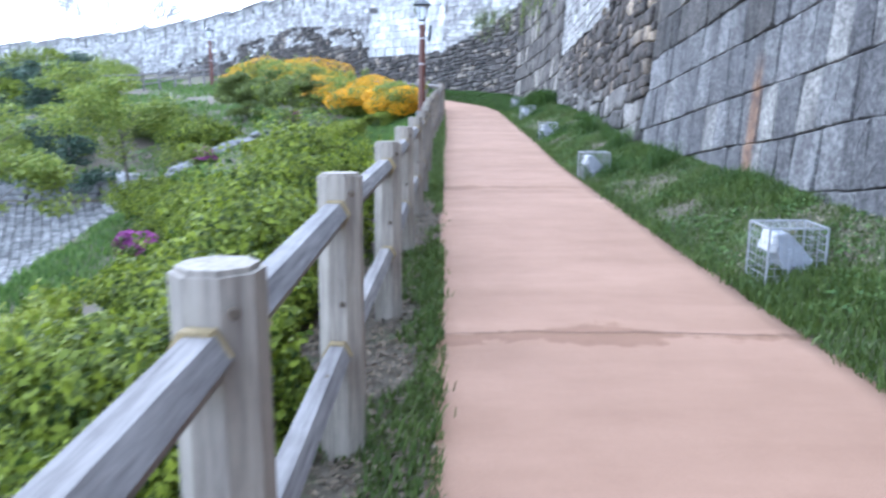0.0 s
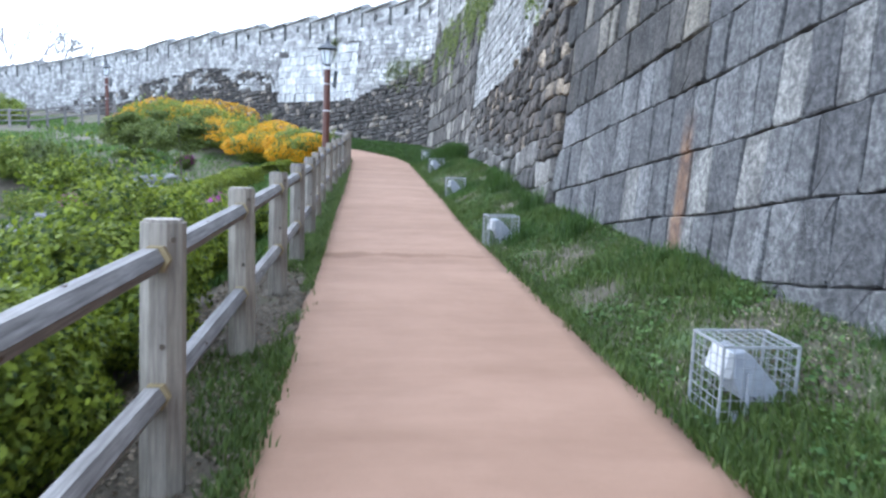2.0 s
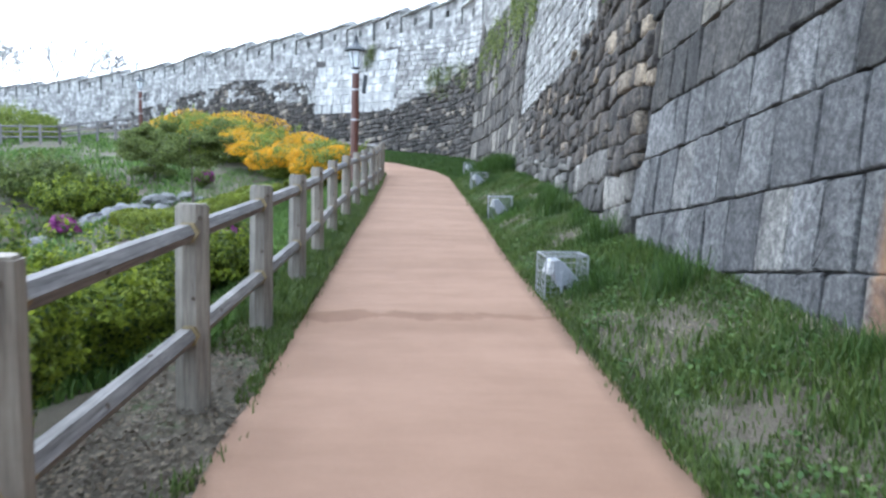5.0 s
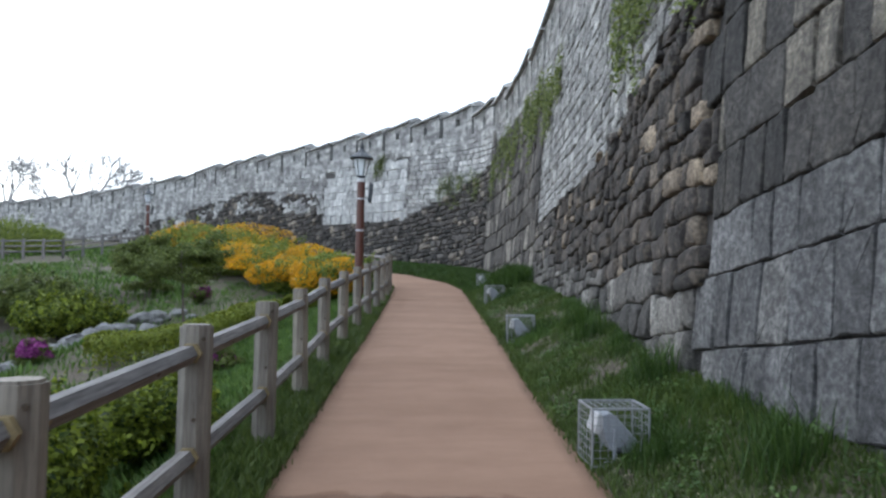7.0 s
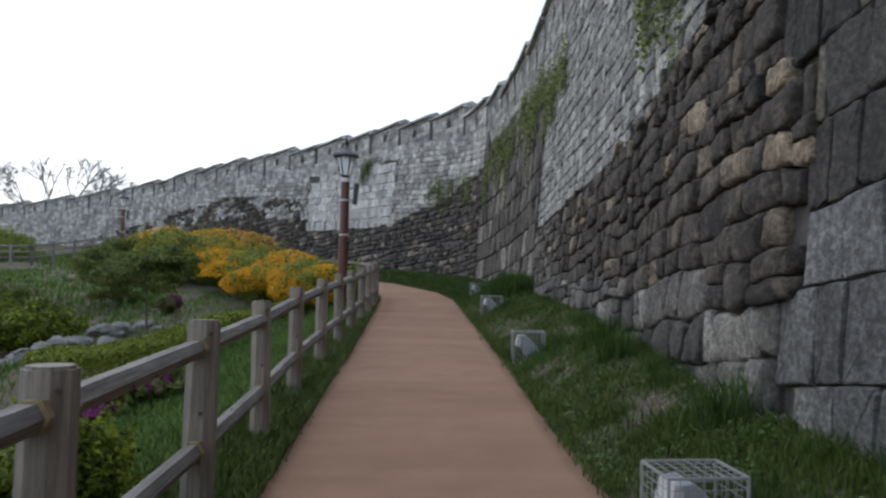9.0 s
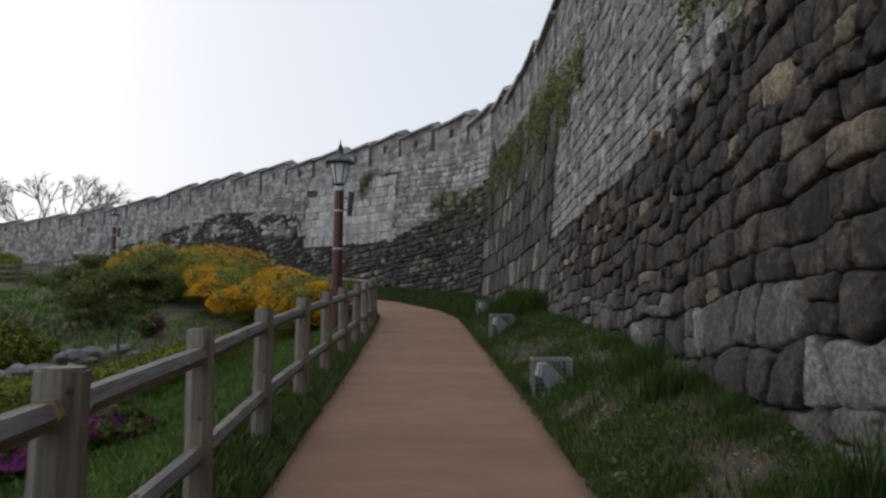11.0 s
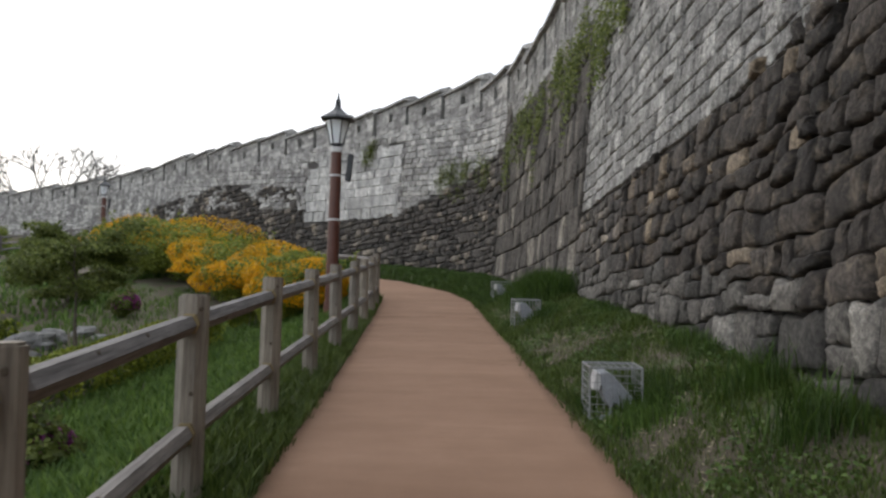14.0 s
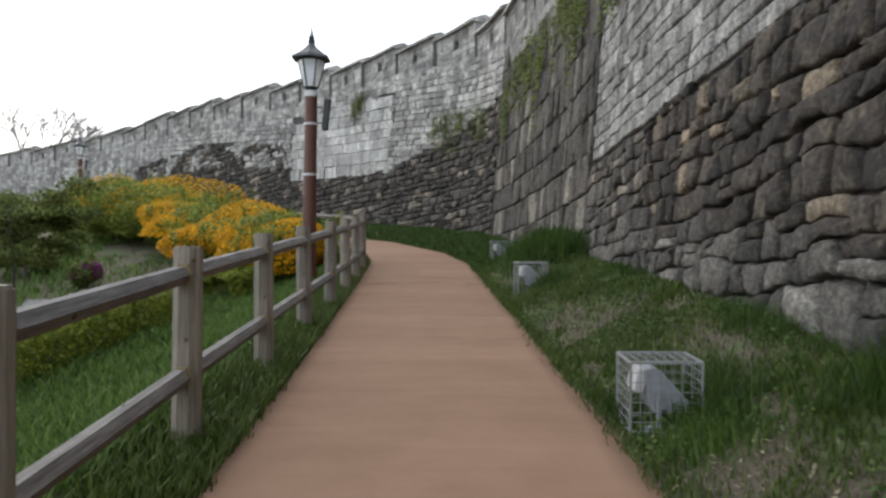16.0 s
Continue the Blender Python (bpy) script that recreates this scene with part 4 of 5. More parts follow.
def shrub(name, x, y, radii, n, size, leaf, label, category, seed, lift=0.9, flower=None, flowers=0, fsize=0.05, group="", ftop=-0.3, shoots=1.0):
    rng_ = np.random.default_rng(seed)
    ob = new(name)
    z = gz(x, y)
    ob.matrix_basis = pose(x, y, z)
    tagged(ob, label, category, group)
    p, d = cloud(n, radii, rng_)
    p[:, 2] += radii[2] * lift
    keep = p[:, 2] > 0.03
    p, d = p[keep], d[keep]
    # loose shoots that stand out of the crown
    ns, per = int(60 * shoots * (radii[0] + radii[1])), 34
    sp, sd = cloud(ns, radii, rng_, shell=0.8)
    sp[:, 2] += radii[2] * lift
    up = sd * 0.5 + np.array([0, 0, 0.8]) + rng_.normal(size=sd.shape) * 0.3
    ln = rng_.uniform(0.12, 0.42, (ns, 1, 1)) * min(1.0, radii[2] * 1.4)
    u = np.linspace(0, 1, per)[None, :, None]
    q = sp[:, None, :] + up[:, None, :] * ln * u + rng_.normal(size=(ns, per, 3)) * size * 0.75
    q, qd = q.reshape(-1, 3), np.repeat(sd, per, 0)
    keep = (q[:, 2] > 0.03) & (np.repeat(sd[:, 2], per) > -0.35)
    p, d = np.concatenate([p, q[keep]]), np.concatenate([d, qd[keep]])
    nrm = d + rng_.normal(size=d.shape) * 0.7 + np.array([0, 0, 0.5])
    nrm /= np.linalg.norm(nrm, axis=1, keepdims=True)
    v, f = leaf_quads(p, nrm, size, rng_)
    fast_mesh("foliage", v, f, leaf, ob)
    stems(ob, min(radii[:2]) * 0.4, radii[2] * (lift + 0.5), min(radii[:2]) * 0.8, 9, random.Random(seed))
    if flower:
        p, d = cloud(flowers, [r * 1.1 for r in radii], rng_, shell=0.85)
        p[:, 2] += radii[2] * lift
        keep = (d[:, 2] > ftop) & (p[:, 2] > 0.05)
        p, d = p[keep], d[keep]
        nrm = d + rng_.normal(size=d.shape) * 0.5
        nrm /= np.linalg.norm(nrm, axis=1, keepdims=True)
        v, f = leaf_quads(p, nrm, fsize, rng_, 1.1)
        fast_mesh("blossom", v, f, flower, ob)
    return ob


# fresh green shrubs along the fence
GREEN = [(-1.25, -0.6, .65, 1.0, .28), (-1.3, 1.3, .65, 1.1, .32), (-1.25, 3.2, .7, 1.1, .42), (-1.3, 5.1, .7, 1.15, .56), (-1.35, 6.9, .75, 1.0, .72),
         (-1.6, 8.5, .8, .9, .78), (-1.5, 10.8, .85, 1.0, .52), (-2.5, 4.6, .7, 1.1, .26), (-2.6, 6.8, .8, 1.1, .34), (-2.6, 9.0, .85, 1.1, .56),
         (-2.8, 12.3, .9, 1.0, .4), (-3.4, 11.2, .9, 1.2, .55), (-4.6, 13.0, 1.0, 1.2, .42), (-5.9, 15.5, 1.2, 1.3, .42), (-1.25, 12.7, .55, .8, .36)]
for i, (x, y, rx, ry, rz) in enumerate(GREEN):
    shrub("shrub", x, y, (rx, ry, rz), 20000 if y < 8 else 14000, 0.03, LEAF_FRESH, "leafy bright green shrub growing beside the fence", "shrub", 100 + i, 0.95,
          group="green shrubs along the fence")
# darker bushes lower on the slope and beyond
SLOPE = [(-9.5, 28.5, 1.5, 1.4, .9), (-12.0, 31.0, 1.8, 1.6, 1.1), (-15.5, 28.5, 2.0, 1.8, 1.2), (-23.0, 40.5, 2.6, 2.4, 1.3),
         (-28.0, 46.0, 3.0, 2.6, 1.5), (-23.5, 52.0, 2.6, 2.4, 1.4), (-30.0, 56.0, 3.2, 2.6, 1.8), (-36.0, 54.0, 3.4, 3.0, 1.8), (-20.5, 27.5, 2.2, 2.0, 1.3)]
for i, (x, y, rx, ry, rz) in enumerate(SLOPE):
    shrub("shrub", x, y, (rx, ry, rz * 0.68), 5500, 0.07, (LEAF_FRESH, LEAF_DARK, LEAF_YELLOW)[i % 3], "rounded green shrub on the garden slope", "shrub", 300 + i, 0.85,
          group="shrubs on the garden slope")

# clipped hedges
def hedge(points, width, height, seed):
    rng_ = np.random.default_rng(seed)
    ob = new("hedge")
    tagged(ob, "low clipped yellow-green hedge on the bank", "hedge", "clipped hedges on the bank")
    x0, y0 = points[0]
    ob.matrix_basis = pose(x0, y0, 0)
    ps, ds = [], []
    for (ax, ay), (bx, by) in zip(points, points[1:]):
        ln = math.hypot(bx - ax, by - ay)
        n = int(ln * 5200)
        u = rng_.uniform(-0.05, 1.05, n)
        an = rng_.uniform(-0.25, math.pi + 0.25, n)
        ex = np.sign(np.cos(an)) * np.abs(np.cos(an)) ** 0.45 * width / 2
        ez = np.clip(np.sign(np.sin(an)) * np.abs(np.sin(an)) ** 0.45, -0.1, 1) * height
        k = rng_.uniform(0.86, 1.03, n) + 0.05 * np.sin(u * ln * 5)
        px = ax + (bx - ax) * u - (by - ay) / ln * ex * k
        py = ay + (by - ay) * u + (bx - ax) / ln * ex * k
        pz = ground_z(px, py) + ez * k
        ps.append(np.stack([px - x0, py - y0, pz], 1))
        ds.append(np.stack([-(by - ay) / ln * np.cos(an), (bx - ax) / ln * np.cos(an), np.sin(an)], 1))
    p, d = np.concatenate(ps), np.concatenate(ds)
    nrm = d + rng_.normal(size=d.shape) * 0.6
    nrm /= np.linalg.norm(nrm, axis=1, keepdims=True)
    v, f = leaf_quads(p, nrm, 0.035, rng_)
    fast_mesh("foliage", v, f, LEAF_HEDGE, ob)
    bm = bmesh.new()
    for (ax, ay), (bx, by) in zip(points, points[1:]):
        for k in range(int(math.hypot(bx - ax, by - ay) / 0.25)):
            u = (k + 0.5) / max(1, int(math.hypot(bx - ax, by - ay) / 0.25))
            px, py = ax + (bx - ax) * u, ay + (by - ay) * u
            z = gz(px, py)
            put_rod(bm, (px - x0, py - y0, z - 0.05), (px - x0 + 0.05, py - y0, z + height * 0.8), 0.014, 0.006, 5)
    tagged(part("stems", bm, BARK, ob), kind="stuff")


hedge([(-5.6, 21.4), (-3.9, 22.6), (-3.3, 26.2)], 1.1, 0.58, 5)
hedge([(-2.7, 27.8), (-2.3, 29.4)], 0.8, 0.5, 6)
hedge([(-4.4, 2.5), (-4.0, 5.0), (-4.6, 7.5)], 1.3, 0.6, 7)

# orange-flowered bushes by the lamp
for i, (x, y, r, n, nf, top) in enumerate([(-1.9, 30.6, (1.3, 1.9, 0.78), 11000, 3600, -0.6), (-3.4, 32.8, (1.7, 2.0, 0.85), 13000, 4400, -0.5), (-4.9, 35.2, (1.9, 2.2, 0.92), 13000, 4200, -0.25),
                                           (-6.6, 38.6, (2.1, 2.4, 1.12), 13000, 3600, 0.0), (-8.3, 39.6, (2.1, 2.4, 1.2), 12000, 3100, 0.08), (-10.0, 40.3, (2.1, 2.4, 1.15), 12000, 2800, 0.14)]):
    shrub("flowering_bush", x, y, r, n, 0.06, LEAF_YELLOW, "broad bush covered in orange-yellow blossom", "bush", 31 + i, 0.9, KERRIA, int(nf * 2.6), 0.058, "orange blossom bushes", top, 0.25)

# azaleas
for i, (x, y, r, h) in enumerate([(-2.55, 18.7, .5, .3), (-3.1, 18.0, .42, .27), (-5.0, 11.8, .4, .3), (-6.2, 30.2, .35, .32), (-7.4, 22.5, .4, .3)]):
    shrub("azalea", x, y, (r, r, h), 2600, 0.04, LEAF_DARK, "low azalea bush in magenta bloom", "azalea", 50 + i, 0.8, AZALEA, 3400, 0.055, "magenta azaleas", -0.2)


# ---------------------------------------------------------------- trees
def tree(name, x, y, height, trunk_r, crown, n, size, leaf, label, seed, limbs=7, low=0.35, clumps=22):
    rng_ = np.random.default_rng(seed)
    rr = random.Random(seed)
    ob = new(name)
    ob.matrix_basis = pose(x, y, gz(x, y))
    tagged(ob, label, "tree")
    bm = bmesh.new()
    tips = []
    p, r = Vector((0, 0, -0.15)), trunk_r
    lean = Vector((rr.uniform(-0.1, 0.1), rr.uniform(-0.1, 0.1), 1))
    steps = 6
    for k in range(steps):
        q = p + lean * height * 0.85 / steps + Vector((rr.uniform(-0.06, 0.06), rr.uniform(-0.06, 0.06), 0)) * height * 0.3
        put_rod(bm, p, q, r, r * 0.82, 7)
        if (k + 1) / steps >= low:
            for _ in range(max(1, limbs // 4)):
                a = rr.uniform(0, 6.28)
                end = q + Vector((math.cos(a) * crown[0] * rr.uniform(0.5, 0.95), math.sin(a) * crown[1] * rr.uniform(0.5, 0.95), crown[2] * rr.uniform(0.1, 0.6)))
                mid = (q + end) / 2 + Vector((0, 0, 0.08 * height * rr.uniform(0, 1)))
                put_rod(bm, q, mid, r * 0.5, r * 0.32, 5)
                put_rod(bm, mid, end, r * 0.32, r * 0.1, 5)
                tips += [mid, end]
        p, r = q, r * 0.8
    tips.append(p)
    part("trunk", bm, BARK, ob, "slender brown trunk and limbs")
    if n:
        pts, dirs = [], []
        each = n // clumps
        for k in range(clumps):
            c = tips[k % len(tips)] + Vector((rr.gauss(0, 0.25) * crown[0], rr.gauss(0, 0.25) * crown[1], rr.gauss(0, 0.2) * crown[2]))
            q, d = cloud(each, [s_ * rr.uniform(0.25, 0.45) for s_ in crown], rng_, 5, 0.2)
            q[:, 2] *= 0.75
            pts.append(q + np.array(c))
            dirs.append(d)
        q, d = np.concatenate(pts), np.concatenate(dirs)
        nrm = d * 0.5 + rng_.normal(size=d.shape) * 0.6 + np.array([0, 0, 0.6])
        nrm /= np.linalg.norm(nrm, axis=1, keepdims=True)
        v, f = leaf_quads(q, nrm, size, rng_)
        fast_mesh("crown", v, f, leaf, ob)
    return ob


tree("tree", -8.6, 32.5, 2.0, 0.06, (1.3, 1.3, 0.8), 14000, 0.05, LEAF_DARK, "small rounded green tree on the bank", 71, 8, 0.3, 40)
tree("tree", -5.2, 25.6, 2.5, 0.045, (1.25, 1.25, 0.7), 12000, 0.042, LEAF_DARK, "small leafy garden tree on the bank", 72, 8, 0.55, 36)
tree("tree", -6.9, 16.0, 3.2, 0.05, (1.6, 1.6, 1.0), 11000, 0.045, LEAF_YELLOW, "slender young tree in yellow-green leaf", 73, 8, 0.4, 34)
tree("tree", -7.0, 11.0, 3.0, 0.045, (1.3, 1.3, 0.9), 8000, 0.045, LEAF_YELLOW, "slender young tree in yellow-green leaf", 74, 8, 0.4, 30)
tree("tree", -12.5, 24.5, 3.0, 0.08, (1.6, 1.6, 1.2), 9000, 0.06, NEEDLE, "dark green pine low on the slope", 75, 8, 0.25, 34)
tree("tree", -17.0, 31.5, 3.4, 0.08, (2.0, 2.0, 1.3), 9000, 0.08, NEEDLE, "dark green pine low on the slope", 77, 8, 0.25, 34)


def bare_tree(x, y, z, height, seed):
    """A leafless tree of forking branches."""
    rr = random.Random(seed)
    ob = new("bare_tree")
    ob.matrix_basis = pose(x, y, z)
    tagged(ob, "leafless grey tree rising behind the wall", "tree", "bare trees behind the wall")
    bm = bmesh.new()
    twigs = bmesh.new()

    def grow(p, d, ln, r, depth):
        q = p + d * ln
        put_rod(bm if depth > 3 else twigs, p, q, r, r * 0.7, 5 if depth > 3 else 3)
        if depth == 0:
            return
        for _ in range(3 if depth > 1 else 4):
            e = (d + Vector((rr.gauss(0, 0.5), rr.gauss(0, 0.5), rr.gauss(0.12, 0.25)))).normalized()
            grow(q, e, ln * rr.uniform(0.6, 0.85), r * 0.68, depth - 1)

    grow(Vector((0, 0, -0.3)), Vector((0, 0, 1)), height * 0.26, height * 0.015, 5)
    part("trunk", bm, TWIG, ob)
    tagged(part("brushwood", twigs, TWIG, ob), kind="stuff")


for i, (x, y, h) in enumerate([(-44, 86, 12.5), (-40, 88, 11.5), (-36.5, 88, 13.0), (-33, 89, 12.0), (-48, 84, 11.0)]):
    bare_tree(x, y, 6.2, h, 900 + i)

# ---------------------------------------------------------------- creeper on the wall
def creeper(s0, s1, z0, z1, streaks, leaves, seed):
    rng_ = np.random.default_rng(seed)
    rr = random.Random(seed)
    ob = new("creeper")
    tagged(ob, "green creeper trailing down the old stone wall", "creeper", "creepers on the fortress wall")
    pts = []
    bm = bmesh.new()
    for _ in range(streaks):
        s, z = rr.uniform(s0, s1), z1 + rr.uniform(-0.5, 0.3) * (z1 - z0) * 0.5
        ln = (z1 - z0) * rr.uniform(0.25, 0.8)
        n = max(4, int(ln / 0.25))
        prev = None
        for k in range(n):
            s += rr.gauss(0, 0.07)
            zz = z - ln * k / n
            q = Vector(WALL.place(s, zz, 0.07)) 
            if prev:
                put_rod(bm, prev, q, 0.007, 0.006, 4)
            prev = q
            m = int(leaves / streaks / n)
            wide = 0.2 * (1 - 0.5 * k / n)
            pts.append(WALL.place(s + rng_.normal(size=m) * wide, zz + rng_.uniform(-0.2, 0.2, m), 0.08 + rng_.uniform(0, 0.12, m)))
    p = np.concatenate(pts)
    nrm = rng_.normal(size=p.shape) * 0.5 + np.array([-0.8, -0.3, 0.4])
    nrm /= np.linalg.norm(nrm, axis=1, keepdims=True)
    v, f = leaf_quads(p, nrm, 0.045, rng_)
    fast_mesh("foliage", v, f, LEAF_IVY, ob)
    tagged(part("vine", bm, BARK, ob), kind="stuff")


creeper(S(15.0), S(18.0), 4.2, 6.6, 20, 3000, 1)
creeper(S(13.4), S(14.4), 4.0, 6.0, 6, 900, 2)
creeper(S(23.8), S(26.4), 5.4, 7.4, 11, 1500, 3)
creeper(S(27.0), S(31.0), 5.2, 7.6, 16, 2600, 4)
creeper(S(32.0), S(36.8), 4.8, 7.4, 18, 2900, 5)
creeper(S(38.5), S(41.5), 5.0, 6.8, 13, 1700, 6)
creeper(S(45.2), S(46.4), 7.2, 8.5, 6, 700, 7)


# ---------------------------------------------------------------- far stair rail
def far_rail(a, b, n):
    ob = new("railing")
    tagged(ob, "grey timber stair railing among the shrubs", "railing")
    a, b = Vector(a), Vector(b)
    for k in range(n):
        p = a.lerp(b, k / (n - 1))
        bm = bmesh.new()
        put_rod(bm, (p.x, p.y, gz(p.x, p.y) - 0.2), (p.x, p.y, p.z), 0.085, 0.08, 8)
        part("post", bm, RAIL_WOOD, ob)
    for h in (-0.12, -0.42, -0.72):
        bm = bmesh.new()
        put_rod(bm, a + Vector((0, 0, h)), b + Vector((0, 0, h)), 0.05, sides=8)
        part("rail", bm, RAIL_WOOD, ob)


far_rail((-16.0, 53.0, 5.2), (-19.5, 48.5, 4.2), 6)
far_rail((-19.5, 48.5, 4.2), (-24.0, 46.5, 4.0), 6)


# ---------------------------------------------------------------- rocks and terrace wall
def rock(x, y, size, seed, label="rough pale grey garden boulder"):
    rr = random.Random(seed)
    bm = bmesh.new()
    bmesh.ops.create_icosphere(bm, subdivisions=3, radius=1)
    # broken faces: the ball cut back to a few planes, then roughened
    cuts = [(Vector((rr.gauss(0, 1), rr.gauss(0, 1), rr.gauss(0.2, 0.8))).normalized(), rr.uniform(0.55, 0.8)) for _ in range(9)]
    for v in bm.verts:
        for d, far in cuts:
            over = v.co.dot(d) - far
            if over > 0:
                v.co -= d * over
        k = 0.95 + 0.2 * noise.noise(v.co * 1.1 + Vector((seed, 0, 0))) + 0.16 * noise.noise(v.co * 3.1 + Vector((0, seed, 0)))
        v.co = Vector((v.co.x * size * 1.3, v.co.y * size, v.co.z * size * 0.7)) * k
    ob = part("boulder", bm, ROCK)
    ob.matrix_basis = pose(x, y, gz(x, y) + size * 0.18, 0, 0, rr.uniform(0, 360))
    tagged(ob, label, "boulder", "garden boulders")


rr = random.Random(8)
for i in range(84):
    u = 0.8 * rr.random()
    rock(-10.8 + 6.0 * u + rr.uniform(-0.5, 0.5), 24.3 + 3.2 * u + rr.uniform(-1.3, 1.3), rr.choice((0.14, 0.19, 0.25, 0.32)) * rr.uniform(0.8, 1.2), 40 + i)

# paved lower terrace of grey setts
v, f = [], []
for i in range(34):
    for j in range(46):
        x, y = -17.8 + 0.28 * i + (0.14 if j % 2 else 0), 12.5 + 0.27 * j
        if x > -8.6 - 0.12 * (y - 12.5) + 0.5 * noise.noise((y * 0.6, 1.0, 0)):
            continue
        z, w, h = gz(x, y) + rr.uniform(0.03, 0.06), 0.12, 0.115
        k = len(v)
        v += [(x - w, y - h, z - 0.12), (x + w, y - h, z - 0.12), (x + w, y + h, z - 0.12), (x - w, y + h, z - 0.12)]
        v += [(x - w * 0.85, y - h * 0.85, z), (x + w * 0.85, y - h * 0.85, z), (x + w * 0.85, y + h * 0.85, z), (x - w * 0.85, y + h * 0.85, z)]
        f += [(k + 4, k + 5, k + 6, k + 7)] + [(k + a, k + (a + 1) % 4, k + 4 + (a + 1) % 4, k + 4 + a) for a in range(4)]
tagged(link_mesh("paving", v, f, SETT), "grey stone setts paving the lower garden terrace", "paving", kind="structure")

terrace = new("terrace_wall")
tagged(terrace, "low dry-laid retaining wall of grey stones", "wall", kind="structure")
rr = random.Random(21)
for (ax, ay), (bx, by) in (((-19.0, 25.2), (-11.2, 25.4)), ((-11.2, 25.4), (-9.4, 22.0))):
    ln = math.hypot(bx - ax, by - ay)
    for k in range(3):
        u = rr.uniform(0, 0.3)
        while u < ln:
            w = rr.uniform(0.35, 0.75)
            bm = bmesh.new()
            put_box(bm, (-w / 2 + 0.01, -0.25, 0), (w / 2 - 0.01, 0.25, 0.36), 0.05)
            for v in bm.verts:
                v.co += Vector((rr.uniform(-0.02, 0.02), rr.uniform(-0.03, 0.03), rr.uniform(-0.02, 0.02)))
            ob = part("stone", bm, ROCK, terrace)
            ob.matrix_basis = pose(ax + (bx - ax) * u / ln, ay + (by - ay) * u / ln, gz(ax + (bx - ax) * u / ln, ay + (by - ay) * u / ln) - 0.25 + 0.36 * k, 0, 0, math.degrees(math.atan2(by - ay, bx - ax)))
            u += w


# ---------------------------------------------------------------- grass
def grass(name, x, y, height, mat, label, seed, width=0.007):
    """Bent blades rooted in the ground, one joined sheet of turf."""
    rng_ = np.random.default_rng(seed)
    n = len(x)
    z = ground_z(x, y) - 0.02
    a = rng_.uniform(0, 6.283, n)
    lean = rng_.uniform(0.15, 0.9, n) * height
    w = width * rng_.uniform(0.6, 1.4, n) * (0.7 + height / 0.16)
    px, py = np.cos(a), np.sin(a)
    b0 = np.stack([x - py * w, y + px * w, z], 1)
    b1 = np.stack([x + py * w, y - px * w, z], 1)
    mx, my = x + px * lean * 0.35, y + py * lean * 0.35
    m0 = np.stack([mx - py * w * 0.8, my + px * w * 0.8, z + height * 0.62], 1)
    m1 = np.stack([mx + py * w * 0.8, my - px * w * 0.8, z + height * 0.62], 1)
    t = np.stack([x + px * lean, y + py * lean, z + height], 1)
    v = np.stack([b0, b1, m1, m0, t], 1).reshape(-1, 3)
    i = np.arange(n)[:, None] * 5
    f = np.concatenate([np.concatenate([i, i + 1, i + 2], 1), np.concatenate([i, i + 2, i + 3], 1), np.concatenate([i + 3, i + 2, i + 4], 1)], 0)
    tagged(fast_mesh(name, v, f, mat), label, "grass", kind="stuff")


BARE = ((3.05, 18.3, 0.1, 0.7), (3.32, 17.0, 0.2, 1.3), (3.34, 19.2, 0.2, 0.8), (2.75, 8.4, 0.4, 0.45), (2.95, 10.2, 0.3, 0.35), (2.9, 6.6, 0.22, 0.25), (3.1, 14.6, 0.25, 0.5))


def worn(x, y):
    """How far a spot of the verge is trodden bare."""
    k = np.zeros(len(x))
    for cx, cy, rx, ry in BARE:
        k = np.maximum(k, np.exp(-((x - cx) / rx) ** 2 - ((y - cy) / ry) ** 2))
    return k


def patchy(x, y, cut):
    k = np.sin(x * 1.9 + 0.7 * y) * np.sin(y * 0.83 - x * 0.6) + 0.6 * np.sin(x * 4.1 - y * 2.3) * np.sin(y * 3.1)
    return k > cut


rng_ = np.random.default_rng(77)
# the verge under the wall
n = 190000
y = rng_.uniform(-1, 36, n)
a = left_edge(y) + WIDE
x = a - 0.06 + (foot_x(y) - a + 0.05) * rng_.uniform(0, 1, n)
keep = (patchy(x, y, -0.1) | (rng_.uniform(size=n) < 0.25)) & (rng_.uniform(size=n) > worn(x, y) * 0.85)
x, y = x[keep], y[keep]
h = rng_.uniform(0.025, 0.075, len(x)) * (1 + 0.7 * (np.sin(x * 3 + y * 1.3) > 0.4))
grass("grass_verge", x, y, h, GRASS, "green grass on the verge below the wall", 1, 0.0045)
n = 8000
y = rng_.uniform(-1, 34, n)
a = left_edge(y) + WIDE
x = a + (foot_x(y) - a) * rng_.uniform(0.1, 1, n)
keep = rng_.uniform(size=n) > worn(x, y)
x, y, n = x[keep], y[keep], int(keep.sum())
grass("dry_grass", x, y, rng_.uniform(0.015, 0.05, n), STRAW, "dry straw-coloured grass among the green", 2)
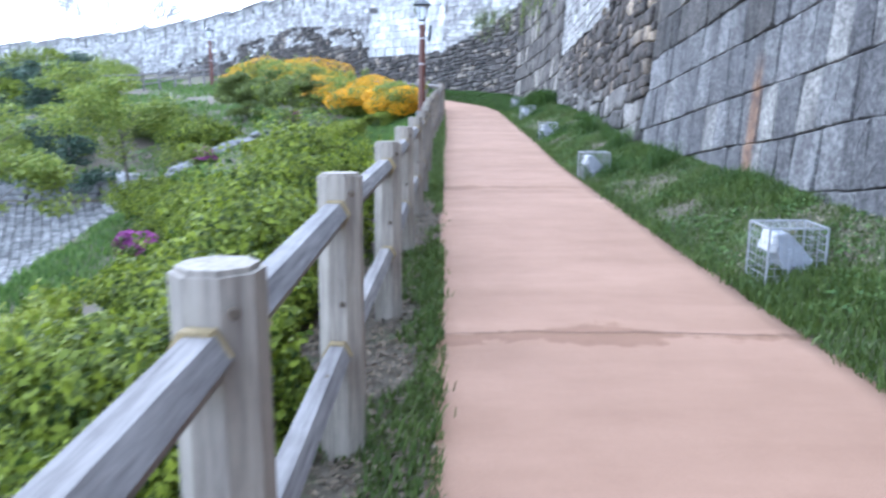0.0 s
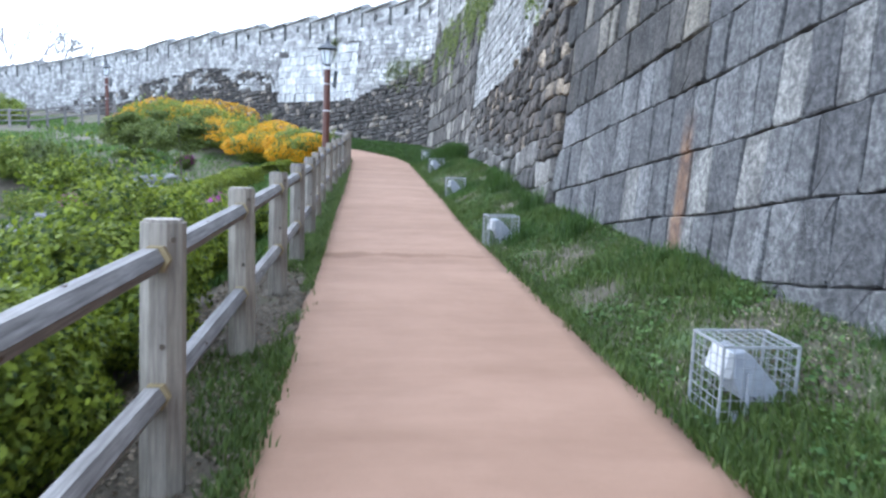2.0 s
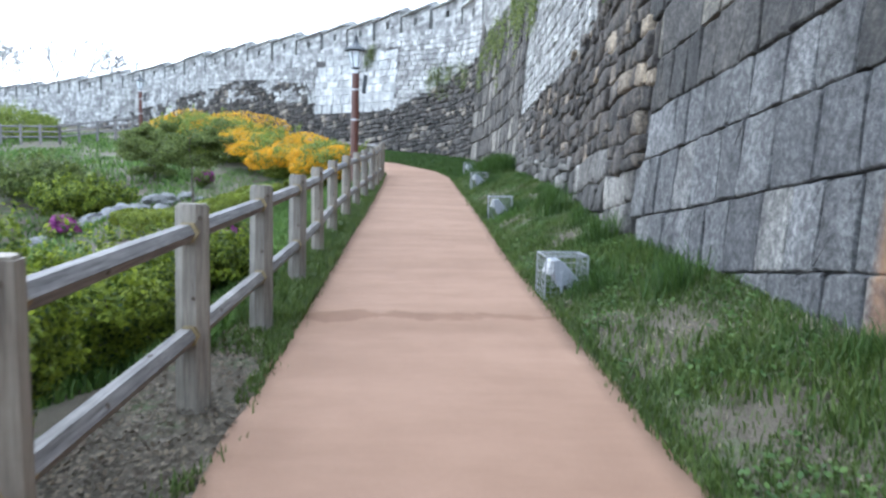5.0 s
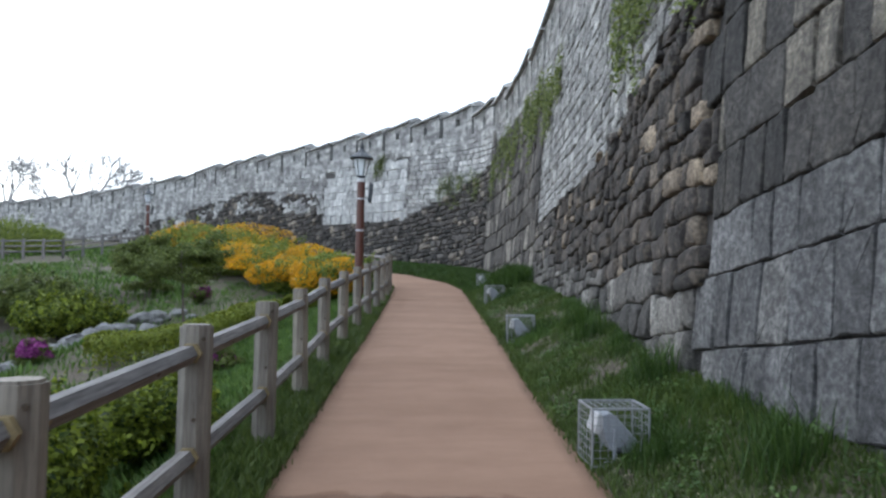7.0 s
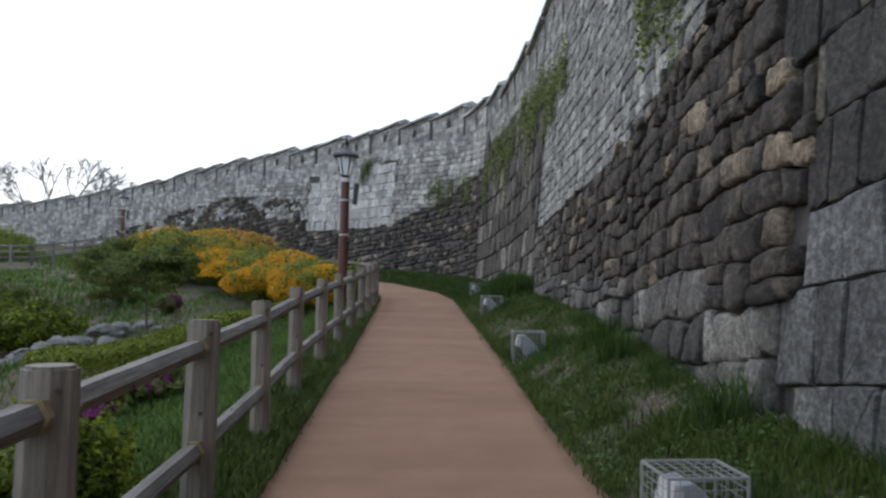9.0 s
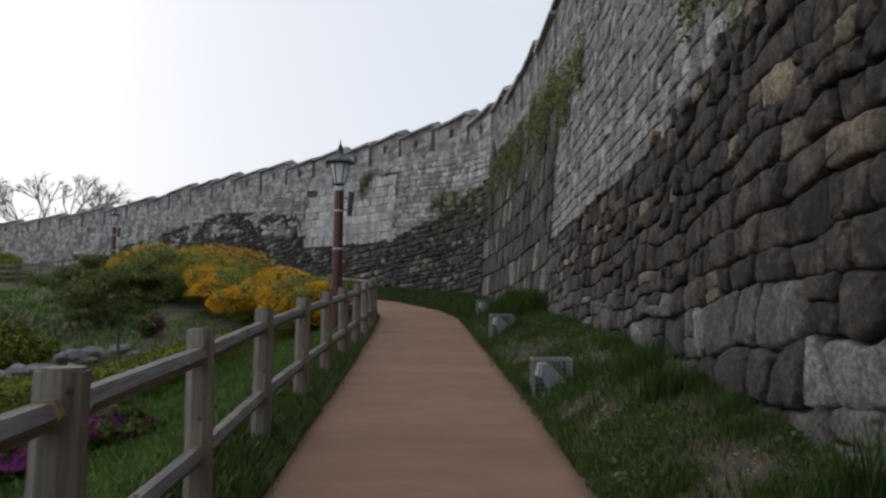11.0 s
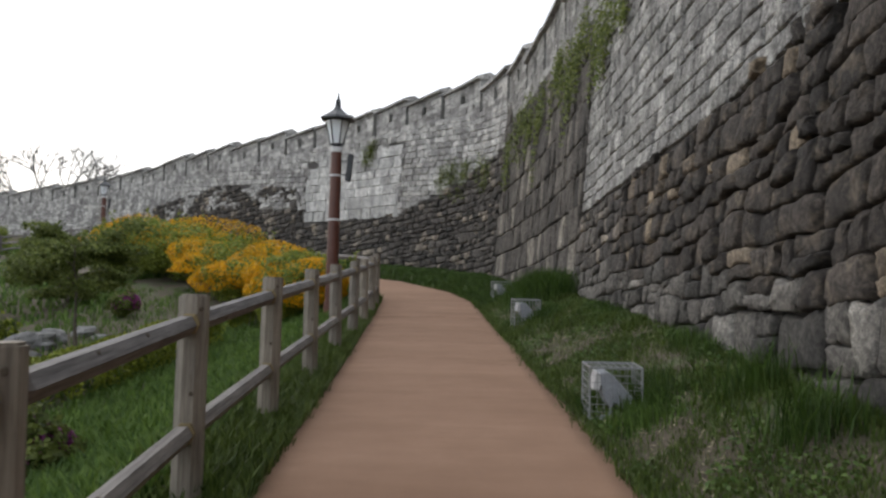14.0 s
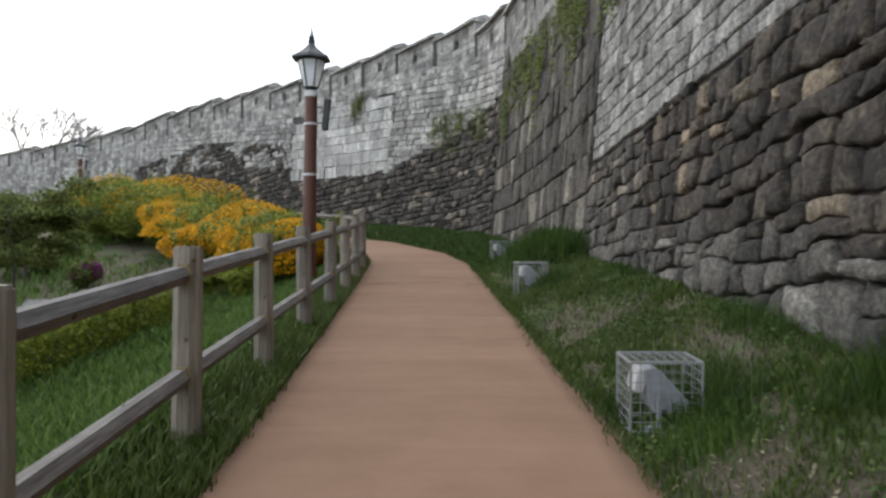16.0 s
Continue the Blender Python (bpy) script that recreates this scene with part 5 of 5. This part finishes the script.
# tall tufts at the wall's foot, the cages and the path's bend
tx, ty, th = [], [], []
tufts = [(float(foot_x(v)) - 0.15 - 0.12 * math.sin(v * 3), v, 0.22, 0.12 + 0.07 * math.sin(v * 1.7)) for v in np.arange(0.5, 26, 0.5)]
tufts += [(c[0] + 0.2 + dx, c[1] + dy, 0.28, 0.2) for c in CAGES[1:] for dx, dy in ((0.35, -0.1), (0.25, -0.25), (-0.05, 0.45), (0.4, 0.3))]
tufts += [(3.2 + 0.25 * k, 26.5 + 0.7 * k2, 0.45, 0.5) for k in range(4) for k2 in range(4)]
tufts += [(3.25, 13.6, 0.25, 0.38), (3.3, 16.6, 0.3, 0.36), (3.4, 17.6, 0.3, 0.34), (3.2, 10.9, 0.25, 0.34)]
for cx, cy, r, hh in tufts:
    m = 300
    q = rng_.normal(size=(m, 2)) * r * 0.5
    ty.append(cy + q[:, 1])
    tx.append(np.maximum(cx + q[:, 0], left_edge(ty[-1]) + WIDE + 0.05))
    th.append(hh * rng_.uniform(0.45, 1.15, m))
grass("tall_grass", np.concatenate(tx), np.concatenate(ty), np.concatenate(th), GRASS_TALL, "tall grass tufts along the foot of the wall", 3, 0.0017)
# the strip by the fence and the bank below it
n = 70000
y = rng_.uniform(-1, 34, n)
a = left_edge(y)
x = a + 0.05 - np.abs(rng_.normal(size=n)) * 0.42
keep = (y > 10) | patchy(x, y, 0.15)
x, y = x[keep], y[keep]
grass("grass_strip", x, y, rng_.uniform(0.04, 0.15, len(x)) * np.where(y > 11, 1.15, 0.6), GRASS, "rough grass growing under the fence", 4, 0.005)
n = 150000
y = rng_.uniform(10, 36, n)
x = left_edge(y) - 0.5 - 7.5 * rng_.uniform(0, 1, n) ** 1.3
keep = (patchy(x, y, -0.75) | (x > -4.2)) & ((x > -3.6) | (rng_.uniform(size=n) < np.where(y > 20, 0.16, 0.6)))
x, y = x[keep], y[keep]
grass("bank_grass", x, y, rng_.uniform(0.05, 0.17, len(x)), LAWN, "lush grass on the bank beyond the fence", 5, 0.008)
n = 100000
y = rng_.uniform(0, 60, n)
x = -7 - 26 * rng_.uniform(0, 1, n)
keep = patchy(x * 0.4, y * 0.4, -0.2) & ~((x > -18) & (x < -8.5) & (y > 12.4) & (y < 25))
x, y = x[keep], y[keep]
grass("slope_grass", x, y, rng_.uniform(0.08, 0.26, len(x)), LAWN, "grass on the lower garden slope", 6, 0.012)
# grass leaning over both edges of the clay
n = 26000
y = rng_.uniform(-1, 36, n)
side = rng_.uniform(size=n) < 0.5
x = left_edge(y) + np.where(side, WIDE, 0.0) + rng_.normal(size=n) * 0.05 + np.where(side, 0.03, -0.04)
keep = side | (y > 3) & patchy(x * 2, y, -0.4)
x, y = x[keep], y[keep]
grass("edge_grass", x, y, rng_.uniform(0.03, 0.11, len(x)), GRASS, "grass fringe along the edges of the clay path", 7, 0.0045)

# dead leaves and twigs on the earth under the fence
n = 16000
y = rng_.uniform(-1, 13, n)
x = left_edge(y) + 0.02 - rng_.uniform(0, 1.0, n)
p = np.stack([x, y, ground_z(x, y) + 0.004 + rng_.uniform(0, 0.012, n)], 1)
nrm = rng_.normal(size=p.shape) * 0.35 + np.array([0, 0, 1.0])
nrm /= np.linalg.norm(nrm, axis=1, keepdims=True)
v, f = leaf_quads(p, nrm, 0.02, rng_, 1.9)
tagged(fast_mesh("leaf_litter", v, f, LITTER), "dry brown leaves and twigs under the fence", "leaf litter", kind="stuff")
# straw and pale chips on the verge
n = 9000
y = rng_.uniform(-1, 30, n)
a = left_edge(y) + WIDE
x = a + (foot_x(y) - a) * rng_.uniform(0, 1, n)
keep = ~patchy(x, y, -0.1)
x, y = x[keep], y[keep]
p = np.stack([x, y, ground_z(x, y) + 0.004 + rng_.uniform(0, 0.02, len(x))], 1)
nrm = rng_.normal(size=p.shape) * 0.4 + np.array([0, 0, 1.0])
nrm /= np.linalg.norm(nrm, axis=1, keepdims=True)
v, f = leaf_quads(p, nrm, 0.014, rng_, 3.0)
tagged(fast_mesh("straw", v, f, STRAW), "straw and dead stalks on the bare patches", "straw", kind="stuff")
# grass where the path bends towards the far wall
n = 45000
y = rng_.uniform(29, 48, n)
a = left_edge(y) + WIDE
x = a - 0.05 + (foot_x(y) - a) * rng_.uniform(0, 1, n)
grass("bend_grass", x, y, rng_.uniform(0.05, 0.15, n), GRASS_TALL, "grass between the bending path and the far wall", 8, 0.008)

# low broad-leaved weeds in clumps among the verge grass
n = 30000
y = rng_.uniform(0, 30, n)
a = left_edge(y) + WIDE
x = a + 0.03 + (foot_x(y) - a - 0.05) * rng_.uniform(0, 1, n)
keep = (np.sin(x * 5.1 + 1.3 * y) * np.sin(y * 2.9 - x * 1.7) + 0.5 * np.sin(x * 9 - y * 6) > 0.15) & (rng_.uniform(size=n) > worn(x, y) * 1.2)
x, y = x[keep], y[keep]
p = np.stack([x, y, ground_z(x, y) + rng_.uniform(0.01, 0.075, len(x))], 1)
nrm = rng_.normal(size=p.shape) * 0.45 + np.array([0, 0, 1.0])
nrm /= np.linalg.norm(nrm, axis=1, keepdims=True)
v, f = leaf_quads(p, nrm, 0.026, rng_, 1.5)
tagged(fast_mesh("clover", v, f, CLOVER), "low broad-leaved weeds among the verge grass", "weeds", kind="stuff")

# pale weeds beside the cages
n = 700
x, y = 2.7 + rng_.normal(size=n) * 0.13, 17.95 + rng_.normal(size=n) * 0.16
grass("weeds", x, y, rng_.uniform(0.06, 0.17, n), LAWN, "pale green weeds beside a caged floodlight", 9, 0.003)
